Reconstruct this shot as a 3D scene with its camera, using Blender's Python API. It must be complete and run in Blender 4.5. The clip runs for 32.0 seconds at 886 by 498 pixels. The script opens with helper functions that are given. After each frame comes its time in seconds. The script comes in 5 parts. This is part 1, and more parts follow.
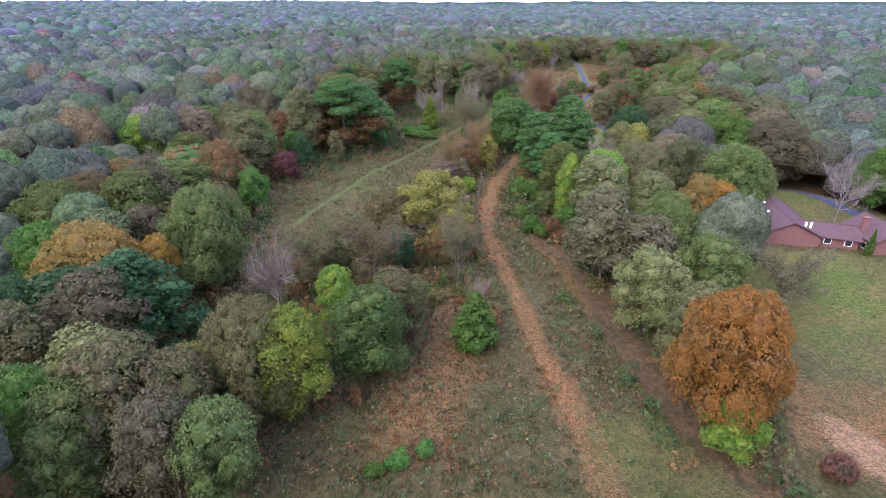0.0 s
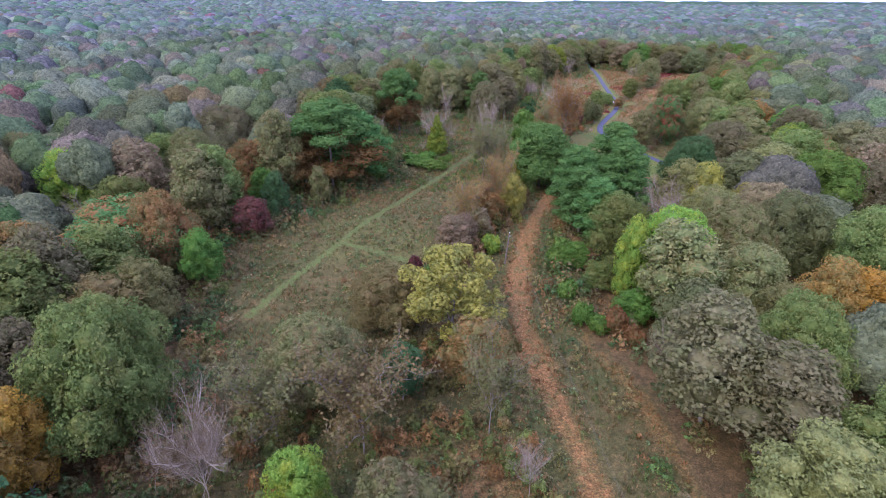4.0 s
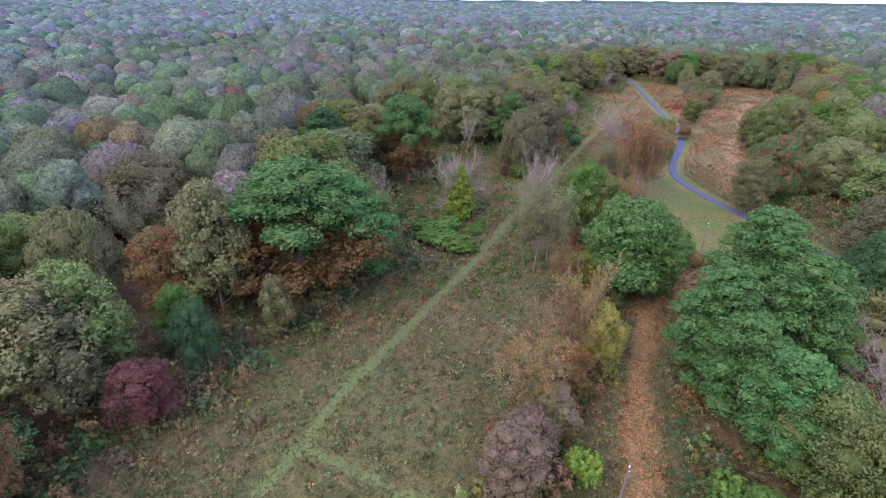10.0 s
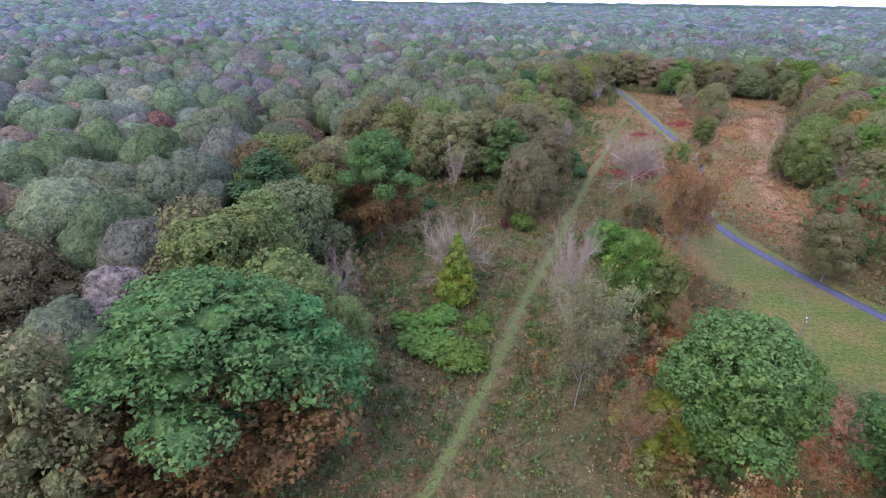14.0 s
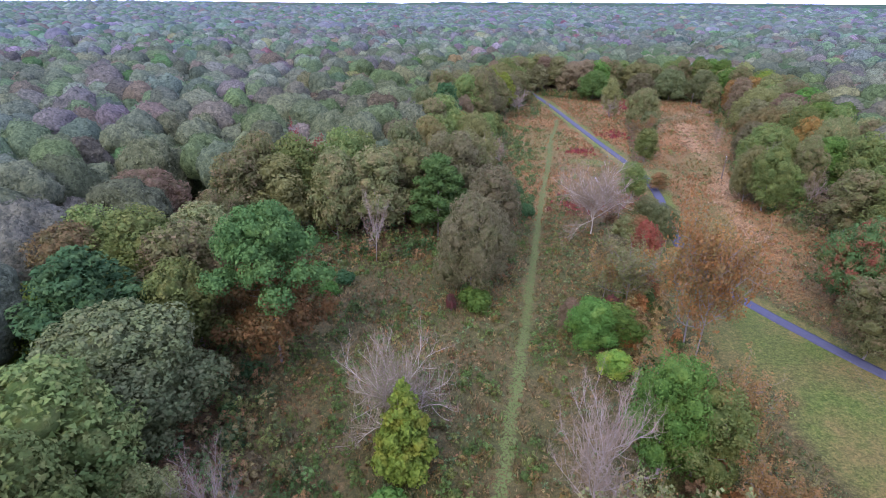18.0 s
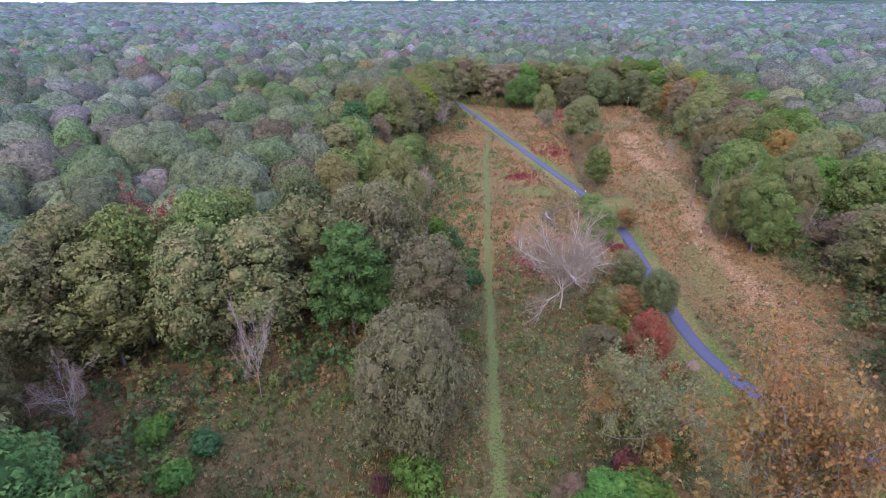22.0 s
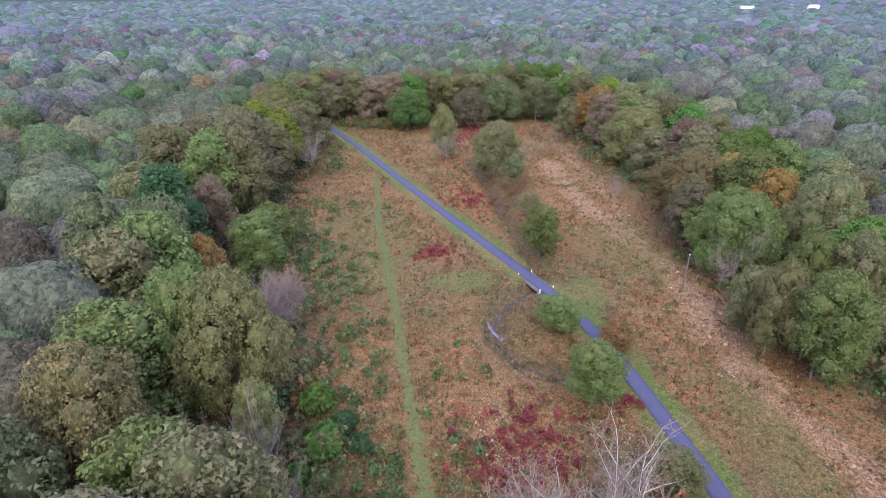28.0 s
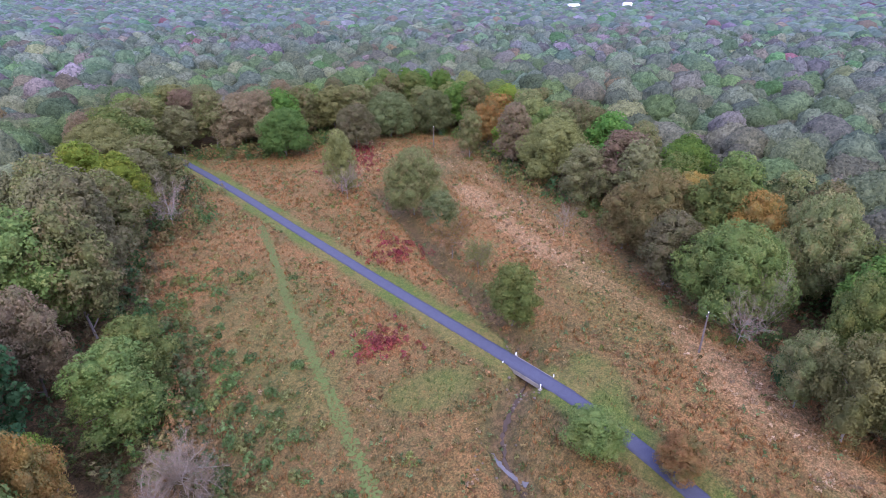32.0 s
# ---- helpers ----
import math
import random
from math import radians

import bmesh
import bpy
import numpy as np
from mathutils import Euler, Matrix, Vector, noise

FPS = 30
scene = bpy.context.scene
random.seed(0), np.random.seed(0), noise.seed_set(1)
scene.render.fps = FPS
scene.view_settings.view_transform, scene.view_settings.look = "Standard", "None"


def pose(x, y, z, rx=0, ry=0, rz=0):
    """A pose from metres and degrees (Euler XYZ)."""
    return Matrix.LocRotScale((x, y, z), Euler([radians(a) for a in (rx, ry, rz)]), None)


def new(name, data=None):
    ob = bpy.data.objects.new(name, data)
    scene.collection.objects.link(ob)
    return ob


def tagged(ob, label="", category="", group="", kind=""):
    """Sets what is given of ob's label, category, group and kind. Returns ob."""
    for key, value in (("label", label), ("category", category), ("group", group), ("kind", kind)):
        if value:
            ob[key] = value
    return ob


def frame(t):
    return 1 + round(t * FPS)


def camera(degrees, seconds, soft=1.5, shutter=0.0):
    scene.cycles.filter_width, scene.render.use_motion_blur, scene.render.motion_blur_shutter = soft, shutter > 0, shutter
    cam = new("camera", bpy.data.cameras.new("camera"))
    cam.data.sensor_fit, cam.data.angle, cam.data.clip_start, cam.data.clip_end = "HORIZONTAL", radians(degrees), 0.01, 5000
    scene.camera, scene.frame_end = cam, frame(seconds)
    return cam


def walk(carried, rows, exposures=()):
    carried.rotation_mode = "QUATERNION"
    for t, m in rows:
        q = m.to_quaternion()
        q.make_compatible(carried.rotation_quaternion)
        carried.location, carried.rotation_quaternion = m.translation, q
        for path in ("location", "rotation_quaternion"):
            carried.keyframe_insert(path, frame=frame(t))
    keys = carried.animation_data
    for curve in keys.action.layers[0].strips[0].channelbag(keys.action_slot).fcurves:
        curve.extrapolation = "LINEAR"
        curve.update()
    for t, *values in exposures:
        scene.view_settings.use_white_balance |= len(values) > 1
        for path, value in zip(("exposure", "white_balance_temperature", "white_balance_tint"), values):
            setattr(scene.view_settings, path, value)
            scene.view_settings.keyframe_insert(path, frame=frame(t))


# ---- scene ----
cam = camera(80.0, 32.0, 0.8)
# seconds, x, y, z, yaw, pitch, roll
PATH = [
    (0, 0, 0, 53.3, 0, -25.5, 0),
    (0.5, -0.4, 5.47, 53.31, -0.01, -25.52, 0.01),
    (1, -0.75, 10.95, 53.34, -0.01, -25.53, 0.02),
    (1.5, -1.22, 16.41, 53.43, -0.02, -25.52, 0.06),
    (2, -1.59, 21.83, 53.47, -0.03, -25.53, 0.09),
    (2.5, -2.09, 27.24, 53.51, -0.08, -25.55, 0.13),
    (3, -2.56, 32.6, 53.55, -0.08, -25.56, 0.16),
    (3.5, -3.03, 37.97, 53.61, -0.08, -25.58, 0.18),
    (5.5, -5.02, 58.98, 53.55, -0, -25.68, 0.3),
    (6, -5.43, 64.34, 53.52, 0.07, -25.69, 0.34),
    (6.5, -5.99, 69.78, 53.51, 0.1, -25.73, 0.36),
    (7, -6.49, 75.24, 53.5, 0.14, -25.74, 0.4),
    (7.5, -6.99, 80.69, 53.46, 0.19, -25.77, 0.42),
    (8, -7.42, 86.18, 53.44, 0.26, -25.79, 0.42),
    (8.5, -7.86, 91.69, 53.33, 0.34, -25.76, 0.44),
    (9, -8.36, 97.12, 53.36, 0.35, -25.74, 0.49),
    (9.5, -8.83, 102.49, 53.36, 0.36, -25.74, 0.52),
    (10, -9.33, 107.86, 53.33, 0.36, -25.71, 0.55),
    (10.5, -9.85, 113.16, 53.35, 0.3, -25.68, 0.61),
    (11, -10.3, 118.44, 53.33, 0.31, -25.67, 0.63),
    (11.5, -10.83, 123.62, 53.38, 0.3, -25.63, 0.69),
    (12, -11.39, 128.77, 53.44, 0.24, -25.61, 0.75),
    (12.5, -11.92, 133.87, 53.5, 0.22, -25.59, 0.74),
    (13, -12.35, 138.98, 53.55, -0.31, -25.6, 0.7),
    (13.5, -12.79, 144.14, 53.65, -1.66, -25.58, 0.7),
    (14, -13.23, 149.32, 53.7, -3.17, -25.52, 0.68),
    (14.5, -13.64, 154.45, 53.74, -4.75, -25.46, 0.63),
    (16.5, -13.66, 174.55, 53.94, -9.64, -25.4, 0.5),
    (17, -13.32, 179.65, 53.89, -10.63, -25.39, 0.43),
    (17.5, -12.77, 184.76, 53.87, -11.88, -25.42, 0.36),
    (18, -12.08, 189.94, 53.79, -13.35, -25.44, 0.25),
    (18.5, -11.23, 195.05, 53.85, -15.06, -25.42, 0.22),
    (19, -10.14, 200.06, 53.83, -16.78, -25.46, 0.15),
    (19.5, -8.87, 205.01, 53.79, -18.5, -25.42, 0.04),
    (20, -7.49, 209.95, 53.78, -20.22, -25.4, -0),
    (20.5, -5.93, 214.9, 53.66, -21.26, -25.44, -0.04),
    (21, -4.15, 219.8, 53.65, -21.78, -25.47, -0.09),
    (21.5, -2.28, 224.69, 53.53, -22.04, -25.52, -0.12),
    (22, -0.18, 229.54, 53.47, -22.07, -25.59, -0.17),
    (22.5, 2, 234.39, 53.43, -22.06, -25.65, -0.16),
    (23, 4.3, 239.2, 53.42, -22.25, -25.71, -0.19),
    (23.5, 6.58, 244.01, 53.36, -23.13, -25.72, -0.2),
    (24, 8.87, 248.81, 53.36, -24.43, -25.79, -0.24),
    (24.5, 11.1, 253.62, 53.35, -25.73, -25.83, -0.24),
    (25, 13.35, 258.4, 53.31, -26.5, -25.88, -0.27),
    (25.5, 15.6, 263.12, 53.27, -27.56, -25.92, -0.26),
    (27.5, 23, 281.05, 53.26, -33.75, -26.03, -0.25),
    (28, 24.62, 285.56, 53.22, -35.71, -26.04, -0.23),
    (28.5, 26.23, 289.97, 53.26, -37.68, -26.05, -0.22),
    (29, 27.74, 294.44, 53.21, -39.6, -26.03, -0.16),
    (29.5, 29.15, 298.82, 53.18, -41.39, -26.03, -0.11),
    (30, 30.62, 303.42, 53.11, -42.85, -26.1, -0.15),
    (30.5, 31.85, 307.78, 53.11, -44.7, -26.13, -0.15),
    (31, 33.09, 312.13, 53.11, -46.75, -26.15, -0.15),
    (31.5, 34.19, 316.55, 53.13, -49.3, -26.18, -0.18),
    (32, 35.23, 320.84, 53.17, -51.9, -26.2, -0.2),
]
walk(cam, [(t, pose(x, y, z, 90 + pitch, 0, yaw) @ pose(0, 0, 0, 0, 0, roll)) for t, x, y, z, yaw, pitch, roll in PATH])

# ---- light: an overcast autumn day ----
SUN_HEIGHT, SUN_TURN = radians(42), radians(222)
world = bpy.data.worlds.new("overcast_sky")
scene.world = world
world.use_nodes = True
wn = world.node_tree.nodes
sky = wn.new("ShaderNodeTexSky")
sky.sky_type, sky.sun_disc = "NISHITA", False
sky.sun_elevation, sky.sun_rotation = SUN_HEIGHT, SUN_TURN
sky.air_density, sky.dust_density, sky.ozone_density = 1.0, 4.0, 1.0
cloud = wn.new("ShaderNodeMix")
cloud.data_type = "RGBA"
cloud.inputs[0].default_value = 0.75
cloud.inputs[7].default_value = (8.4, 9.2, 19.5, 1)
world.node_tree.links.new(sky.outputs[0], cloud.inputs[6])
world.node_tree.links.new(cloud.outputs[2], wn["Background"].inputs[0])
wn["Background"].inputs[1].default_value = 0.15
sun = new("sun", bpy.data.lights.new("sun", "SUN"))
sun.data.energy, sun.data.angle, sun.data.color = 1.45, radians(30), (1.0, 0.97, 0.98)
sun.matrix_world = pose(0, 0, 200, 90 - math.degrees(SUN_HEIGHT), 0, 180 - math.degrees(SUN_TURN))
scene.view_settings.exposure = 1.36

# ---- materials ----
def nodes_of(name):
    m = bpy.data.materials.new(name)
    m.use_nodes = True
    n, l = m.node_tree.nodes, m.node_tree.links
    return m, n, l, n["Principled BSDF"]


def mixed(n, l, kind, fac, a, b):
    x = n.new("ShaderNodeMix")
    x.data_type, x.blend_type = "RGBA", kind
    for sock, v in ((x.inputs[0], fac), (x.inputs[6], a), (x.inputs[7], b)):
        if isinstance(v, (int, float)):
            sock.default_value = v
        elif isinstance(v, tuple):
            sock.default_value = (*v, 1)
        else:
            l.new(v, sock)
    return x.outputs[2]


def noise_at(n, l, scale, detail=3, rough=0.6, coord="position"):
    x = n.new("ShaderNodeTexNoise")
    x.inputs["Scale"].default_value, x.inputs["Detail"].default_value, x.inputs["Roughness"].default_value = scale, detail, rough
    if coord == "position":
        g = n.new("ShaderNodeNewGeometry")
        l.new(g.outputs["Position"], x.inputs["Vector"])
    else:
        g = n.new("ShaderNodeTexCoord")
        l.new(g.outputs["Object"], x.inputs["Vector"])
    return x.outputs["Fac"]


def ramp(n, l, fac, lo, hi, a=0.0, b=1.0):
    r = n.new("ShaderNodeMapRange")
    r.inputs[1].default_value, r.inputs[2].default_value, r.inputs[3].default_value, r.inputs[4].default_value = lo, hi, a, b
    l.new(fac, r.inputs[0])
    return r.outputs[0]


def leafy(n, l, colour, scale, depth=1.0):
    """Mottles a colour leaf by leaf and gives the normal of a leafy surface: scale is the number of leaf sprays to a metre."""
    g, shake, cell = n.new("ShaderNodeNewGeometry"), n.new("ShaderNodeTexNoise"), n.new("ShaderNodeTexVoronoi")
    shake.inputs["Scale"].default_value, shake.inputs["Detail"].default_value = scale * 1.7, 1
    l.new(g.outputs["Position"], shake.inputs["Vector"])
    bend = mixed(n, l, "LINEAR_LIGHT", 0.5 / scale, g.outputs["Position"], shake.outputs["Color"])
    l.new(bend, cell.inputs["Vector"])
    cell.inputs["Scale"].default_value = scale
    one = n.new("ShaderNodeSeparateColor")
    l.new(cell.outputs["Color"], one.inputs[0])
    clump = ramp(n, l, noise_at(n, l, scale * 0.3, 2, 0.6), 0.36, 0.64)
    f = mixed(n, l, "MIX", 0.35, one.outputs[0], clump)
    c = mixed(n, l, "MULTIPLY", 1.0, colour, mixed(n, l, "MIX", f, (1 - 0.5 * depth, 1 - 0.46 * depth, 1 - 0.46 * depth), (1 + 0.5 * depth, 1 + 0.46 * depth, 1 + 0.4 * depth)))
    b = n.new("ShaderNodeBump")
    b.invert = True
    b.inputs["Strength"].default_value, b.inputs["Distance"].default_value = min(1.0, depth), 0.55 / scale
    l.new(cell.outputs["Distance"], b.inputs["Height"])
    return c, b.outputs[0]


def cut_out(n, l, shader, scale, share):
    """Breaks a spray into single leaves: between them one sees through."""
    clear, mix = n.new("ShaderNodeBsdfTransparent"), n.new("ShaderNodeMixShader")
    l.new(ramp(n, l, noise_at(n, l, scale, 1, 0.5), share - 0.02, share + 0.02), mix.inputs[0])
    l.new(clear.outputs[0], mix.inputs[1])
    l.new(shader, mix.inputs[2])
    l.new(mix.outputs[0], n["Material Output"].inputs[0])


def leaf_material(name, main, second, share=0.5, patch=0.45):
    """Leaves: two tints in patches, a shade of its own for each leaf clump and each tree."""
    m, n, l, p = nodes_of(name)
    g, o = n.new("ShaderNodeNewGeometry"), n.new("ShaderNodeObjectInfo")
    spots = noise_at(n, l, patch, 2, 0.6)
    c = mixed(n, l, "MIX", ramp(n, l, spots, 0.62 - 0.3 * share, 0.78 - 0.3 * share), main, second)
    tree = n.new("ShaderNodeHueSaturation")
    l.new(c, tree.inputs["Color"])
    l.new(ramp(n, l, o.outputs["Random"], 0, 1, 0.482, 0.518), tree.inputs["Hue"])
    l.new(ramp(n, l, o.outputs["Random"], 0, 1, 0.8, 1.2), tree.inputs["Value"])
    leaf = n.new("ShaderNodeHueSaturation")
    l.new(tree.outputs[0], leaf.inputs["Color"])
    l.new(ramp(n, l, g.outputs["Random Per Island"], 0, 1, 0.84, 1.16), leaf.inputs["Value"])
    l.new(ramp(n, l, g.outputs["Random Per Island"], 0, 1, 0.51, 0.49), leaf.inputs["Hue"])
    leaf = leafy(n, l, leaf.outputs[0], 3.4, 0.45)
    d, t, mix = n.new("ShaderNodeBsdfDiffuse"), n.new("ShaderNodeBsdfTranslucent"), n.new("ShaderNodeMixShader")
    l.new(leaf[0], d.inputs[0])
    l.new(leaf[0], t.inputs[0])
    l.new(leaf[1], d.inputs["Normal"])
    mix.inputs[0].default_value = 0.36
    l.new(d.outputs[0], mix.inputs[1])
    l.new(t.outputs[0], mix.inputs[2])
    l.new(mix.outputs[0], n["Material Output"].inputs[0])
    n.remove(p)
    return m


TINTS = {
    "olive": ((0.118, 0.127, 0.047), (0.159, 0.134, 0.059)),
    "olivegreen": ((0.095, 0.126, 0.036), (0.127, 0.14, 0.042)),
    "green": ((0.068, 0.124, 0.026), (0.092, 0.145, 0.03)),
    "greygreen": ((0.094, 0.11, 0.044), (0.108, 0.114, 0.048)),
    "bluegreen": ((0.066, 0.112, 0.03), (0.09, 0.134, 0.036)),
    "dark": ((0.042, 0.08, 0.03), (0.056, 0.094, 0.034)),
    "pinegreen": ((0.062, 0.12, 0.034), (0.078, 0.135, 0.038)),
    "taupe": ((0.119, 0.107, 0.052), (0.105, 0.105, 0.044)),
    "brown": ((0.134, 0.102, 0.042), (0.104, 0.096, 0.037)),
    "rust": ((0.184, 0.107, 0.041), (0.118, 0.107, 0.040)),
    "orange": ((0.27, 0.155, 0.03), (0.21, 0.135, 0.04)),
    "orangebrown": ((0.205, 0.12, 0.036), (0.15, 0.12, 0.042)),
    "yellow": ((0.221, 0.203, 0.046), (0.153, 0.155, 0.044)),
    "yellowgreen": ((0.115, 0.155, 0.026), (0.155, 0.164, 0.027)),
    "yellowolive": ((0.153, 0.152, 0.052), (0.120, 0.129, 0.046)),
    "lime": ((0.125, 0.204, 0.036), (0.195, 0.231, 0.036)),
    "red": ((0.165, 0.038, 0.03), (0.12, 0.06, 0.034)),
    "redgreen": ((0.071, 0.134, 0.042), (0.222, 0.088, 0.044)),
    "maroon": ((0.133, 0.057, 0.042), (0.087, 0.058, 0.040)),
    "plum": ((0.162, 0.120, 0.068), (0.128, 0.107, 0.055)),
    "pink": ((0.221, 0.155, 0.108), (0.179, 0.139, 0.088)),
}
LEAF = {k: leaf_material("leaves_" + k, *v) for k, v in TINTS.items()}
LEAF_RUST_NEEDLE = leaf_material("leaves_dead_needles", (0.118, 0.068, 0.024), (0.085, 0.062, 0.025))


def bark_material(name, c, dark):
    m, n, l, p = nodes_of(name)
    f = noise_at(n, l, 6, 4, 0.7, "object")
    l.new(mixed(n, l, "MIX", f, dark, c), p.inputs["Base Color"])
    p.inputs["Roughness"].default_value = 0.9
    b = n.new("ShaderNodeBump")
    b.inputs["Strength"].default_value = 0.5
    l.new(f, b.inputs["Height"])
    l.new(b.outputs[0], p.inputs["Normal"])
    return m


BARK = bark_material("bark", (0.2, 0.17, 0.14), (0.07, 0.055, 0.045))
TWIGS = {
    "grey": bark_material("twigs_grey", (0.25, 0.2, 0.155), (0.13, 0.1, 0.075)),
    "pale": bark_material("twigs_pale", (0.25, 0.21, 0.165), (0.14, 0.115, 0.09)),
    "white": bark_material("twigs_white", (0.36, 0.31, 0.235), (0.22, 0.18, 0.135)),
}


FINE_TWIGS = bark_material("fine_twigs", (0.19, 0.14, 0.088), (0.12, 0.088, 0.058))


def ground_material():
    """Leaf litter, dry grass, green grass, red weeds and straw; the cover attribute says which grows where."""
    m, n, l, p = nodes_of("ground_cover")
    a = n.new("ShaderNodeVertexColor")
    a.layer_name = "cover"
    s = n.new("ShaderNodeSeparateColor")
    l.new(a.outputs[0], s.inputs[0])
    big, mid, fine = noise_at(n, l, 0.09, 4), noise_at(n, l, 0.5, 4, 0.7), noise_at(n, l, 3.5, 4, 0.75)
    litter = mixed(n, l, "MIX", ramp(n, l, mid, 0.35, 0.65), (0.073, 0.050, 0.023), (0.123, 0.076, 0.035))
    dry = mixed(n, l, "MIX", ramp(n, l, mid, 0.4, 0.6), (0.07, 0.06, 0.022), (0.1, 0.074, 0.03))
    dry = mixed(n, l, "MIX", ramp(n, l, big, 0.46, 0.62), dry, (0.062, 0.062, 0.021))
    c = mixed(n, l, "MIX", a.outputs[1], litter, dry)
    jag = lambda ch: ramp(n, l, mixed(n, l, "ADD", 1.0, s.outputs[ch], mixed(n, l, "MIX", 0.5, fine, mid)), 0.7, 1.2)
    green = mixed(n, l, "MIX", ramp(n, l, fine, 0.4, 0.6), (0.064, 0.092, 0.018), (0.09, 0.1, 0.024))
    green = mixed(n, l, "MIX", ramp(n, l, big, 0.42, 0.6), green, (0.122, 0.1, 0.032))
    red = mixed(n, l, "MIX", ramp(n, l, fine, 0.4, 0.6), (0.15, 0.07, 0.026), (0.205, 0.11, 0.042))
    red = mixed(n, l, "MIX", ramp(n, l, mid, 0.5, 0.66), red, (0.1, 0.086, 0.03))
    straw = mixed(n, l, "MIX", ramp(n, l, fine, 0.4, 0.6), (0.19, 0.11, 0.05), (0.265, 0.165, 0.085))
    for ch, col in ((0, green), (1, red), (2, straw)):
        c = mixed(n, l, "MIX", jag(ch), c, col)
    tuft, blade = noise_at(n, l, 1.3, 3, 0.7), noise_at(n, l, 9.0, 3, 0.75)
    c = mixed(n, l, "MULTIPLY", 1.0, c, mixed(n, l, "MIX", ramp(n, l, mixed(n, l, "MIX", 0.5, fine, blade), 0.4, 0.6), (0.5, 0.52, 0.5), (1.35, 1.33, 1.3)))
    c = mixed(n, l, "MULTIPLY", 1.0, c, mixed(n, l, "MIX", ramp(n, l, tuft, 0.38, 0.62), (0.66, 0.74, 0.66), (1.18, 1.12, 1.08)))
    l.new(c, p.inputs["Base Color"])
    p.inputs["Roughness"].default_value = 1.0
    p.inputs["Specular IOR Level"].default_value = 0.1
    b = n.new("ShaderNodeBump")
    b.inputs["Strength"].default_value, b.inputs["Distance"].default_value = 0.9, 0.35
    l.new(fine, b.inputs["Height"])
    l.new(b.outputs[0], p.inputs["Normal"])
    return m


GROUND = ground_material()


def plain(name, a, b, scale=2.0, rough=0.9, bump=0.2, metal=0.0):
    m, n, l, p = nodes_of(name)
    f = mixed(n, l, "MIX", 0.5, noise_at(n, l, scale, 4, 0.7), noise_at(n, l, scale * 7, 3, 0.7))
    l.new(mixed(n, l, "MIX", ramp(n, l, f, 0.3, 0.7), a, b), p.inputs["Base Color"])
    p.inputs["Roughness"].default_value, p.inputs["Metallic"].default_value = rough, metal
    p.inputs["Specular IOR Level"].default_value = 0.1 if rough > 0.8 else 0.5
    k = n.new("ShaderNodeBump")
    k.inputs["Strength"].default_value, k.inputs["Distance"].default_value = bump, 0.05
    l.new(f, k.inputs["Height"])
    l.new(k.outputs[0], p.inputs["Normal"])
    return m


ASPHALT = plain("asphalt", (0.038, 0.039, 0.052), (0.056, 0.057, 0.073), 0.8)
MOWN = plain("mown_grass", (0.05, 0.074, 0.016), (0.086, 0.096, 0.03), 0.9, 1.0, 0.8)
cut_out(MOWN.node_tree.nodes, MOWN.node_tree.links, MOWN.node_tree.nodes["Principled BSDF"].outputs[0], 3.2, 0.45)


def attr_material(name, lo=0.6, hi=1.4, scale=0.0, depth=1.0, leaves=0.0):
    """Plants whose tint is stored with each clump."""
    m, n, l, p = nodes_of(name)
    a, g = n.new("ShaderNodeVertexColor"), n.new("ShaderNodeNewGeometry")
    a.layer_name = "tint"
    h = n.new("ShaderNodeHueSaturation")
    l.new(a.outputs[0], h.inputs["Color"])
    l.new(ramp(n, l, g.outputs["Random Per Island"], 0, 1, lo, hi), h.inputs["Value"])
    d, t, mix = n.new("ShaderNodeBsdfDiffuse"), n.new("ShaderNodeBsdfTranslucent"), n.new("ShaderNodeMixShader")
    c = h.outputs[0]
    if scale:
        c, normal = leafy(n, l, c, scale, depth)
        l.new(normal, d.inputs["Normal"])
    l.new(c, d.inputs[0])
    l.new(c, t.inputs[0])
    mix.inputs[0].default_value = 0.36
    l.new(d.outputs[0], mix.inputs[1])
    l.new(t.outputs[0], mix.inputs[2])
    l.new(mix.outputs[0], n["Material Output"].inputs[0])
    if leaves:
        cut_out(n, l, mix.outputs[0], leaves, 0.46)
    n.remove(p)
    return m


PLANTS = attr_material("field_plants")
SHRUBS = attr_material("shrub_leaves", 0.85, 1.6, 2.4, 0.5, 6.5)
WOODS = attr_material("woods_foliage", 0.85, 1.15, 2.0, 1.0)
SLOPE_WOODS = attr_material("slope_woods_foliage", 0.84, 1.16, 1.1, 1.0)
FAR_WOODS = attr_material("far_woods_foliage", 0.88, 1.12, 0.5, 0.6)
CONCRETE = plain("concrete", (0.12, 0.105, 0.086), (0.2, 0.176, 0.145), 1.5)
STONE = plain("stone", (0.06, 0.046, 0.034), (0.15, 0.118, 0.088), 1.1, 0.9, 0.5)
MUD = plain("wet_mud", (0.035, 0.025, 0.017), (0.06, 0.042, 0.03), 0.9, 0.95, 0.5)
WATER = plain("creek_water", (0.05, 0.045, 0.036), (0.07, 0.06, 0.048), 0.6, 0.3, 0.02)
PAINT = plain("white_paint", (0.7, 0.7, 0.68), (0.82, 0.82, 0.8), 2.0, 0.6)
POLE_WOOD = plain("weathered_pole_wood", (0.07, 0.055, 0.045), (0.15, 0.12, 0.10), 3.0)
WIRE = plain("aluminium_wire", (0.09, 0.088, 0.085), (0.13, 0.128, 0.125), 3.0, 0.9)
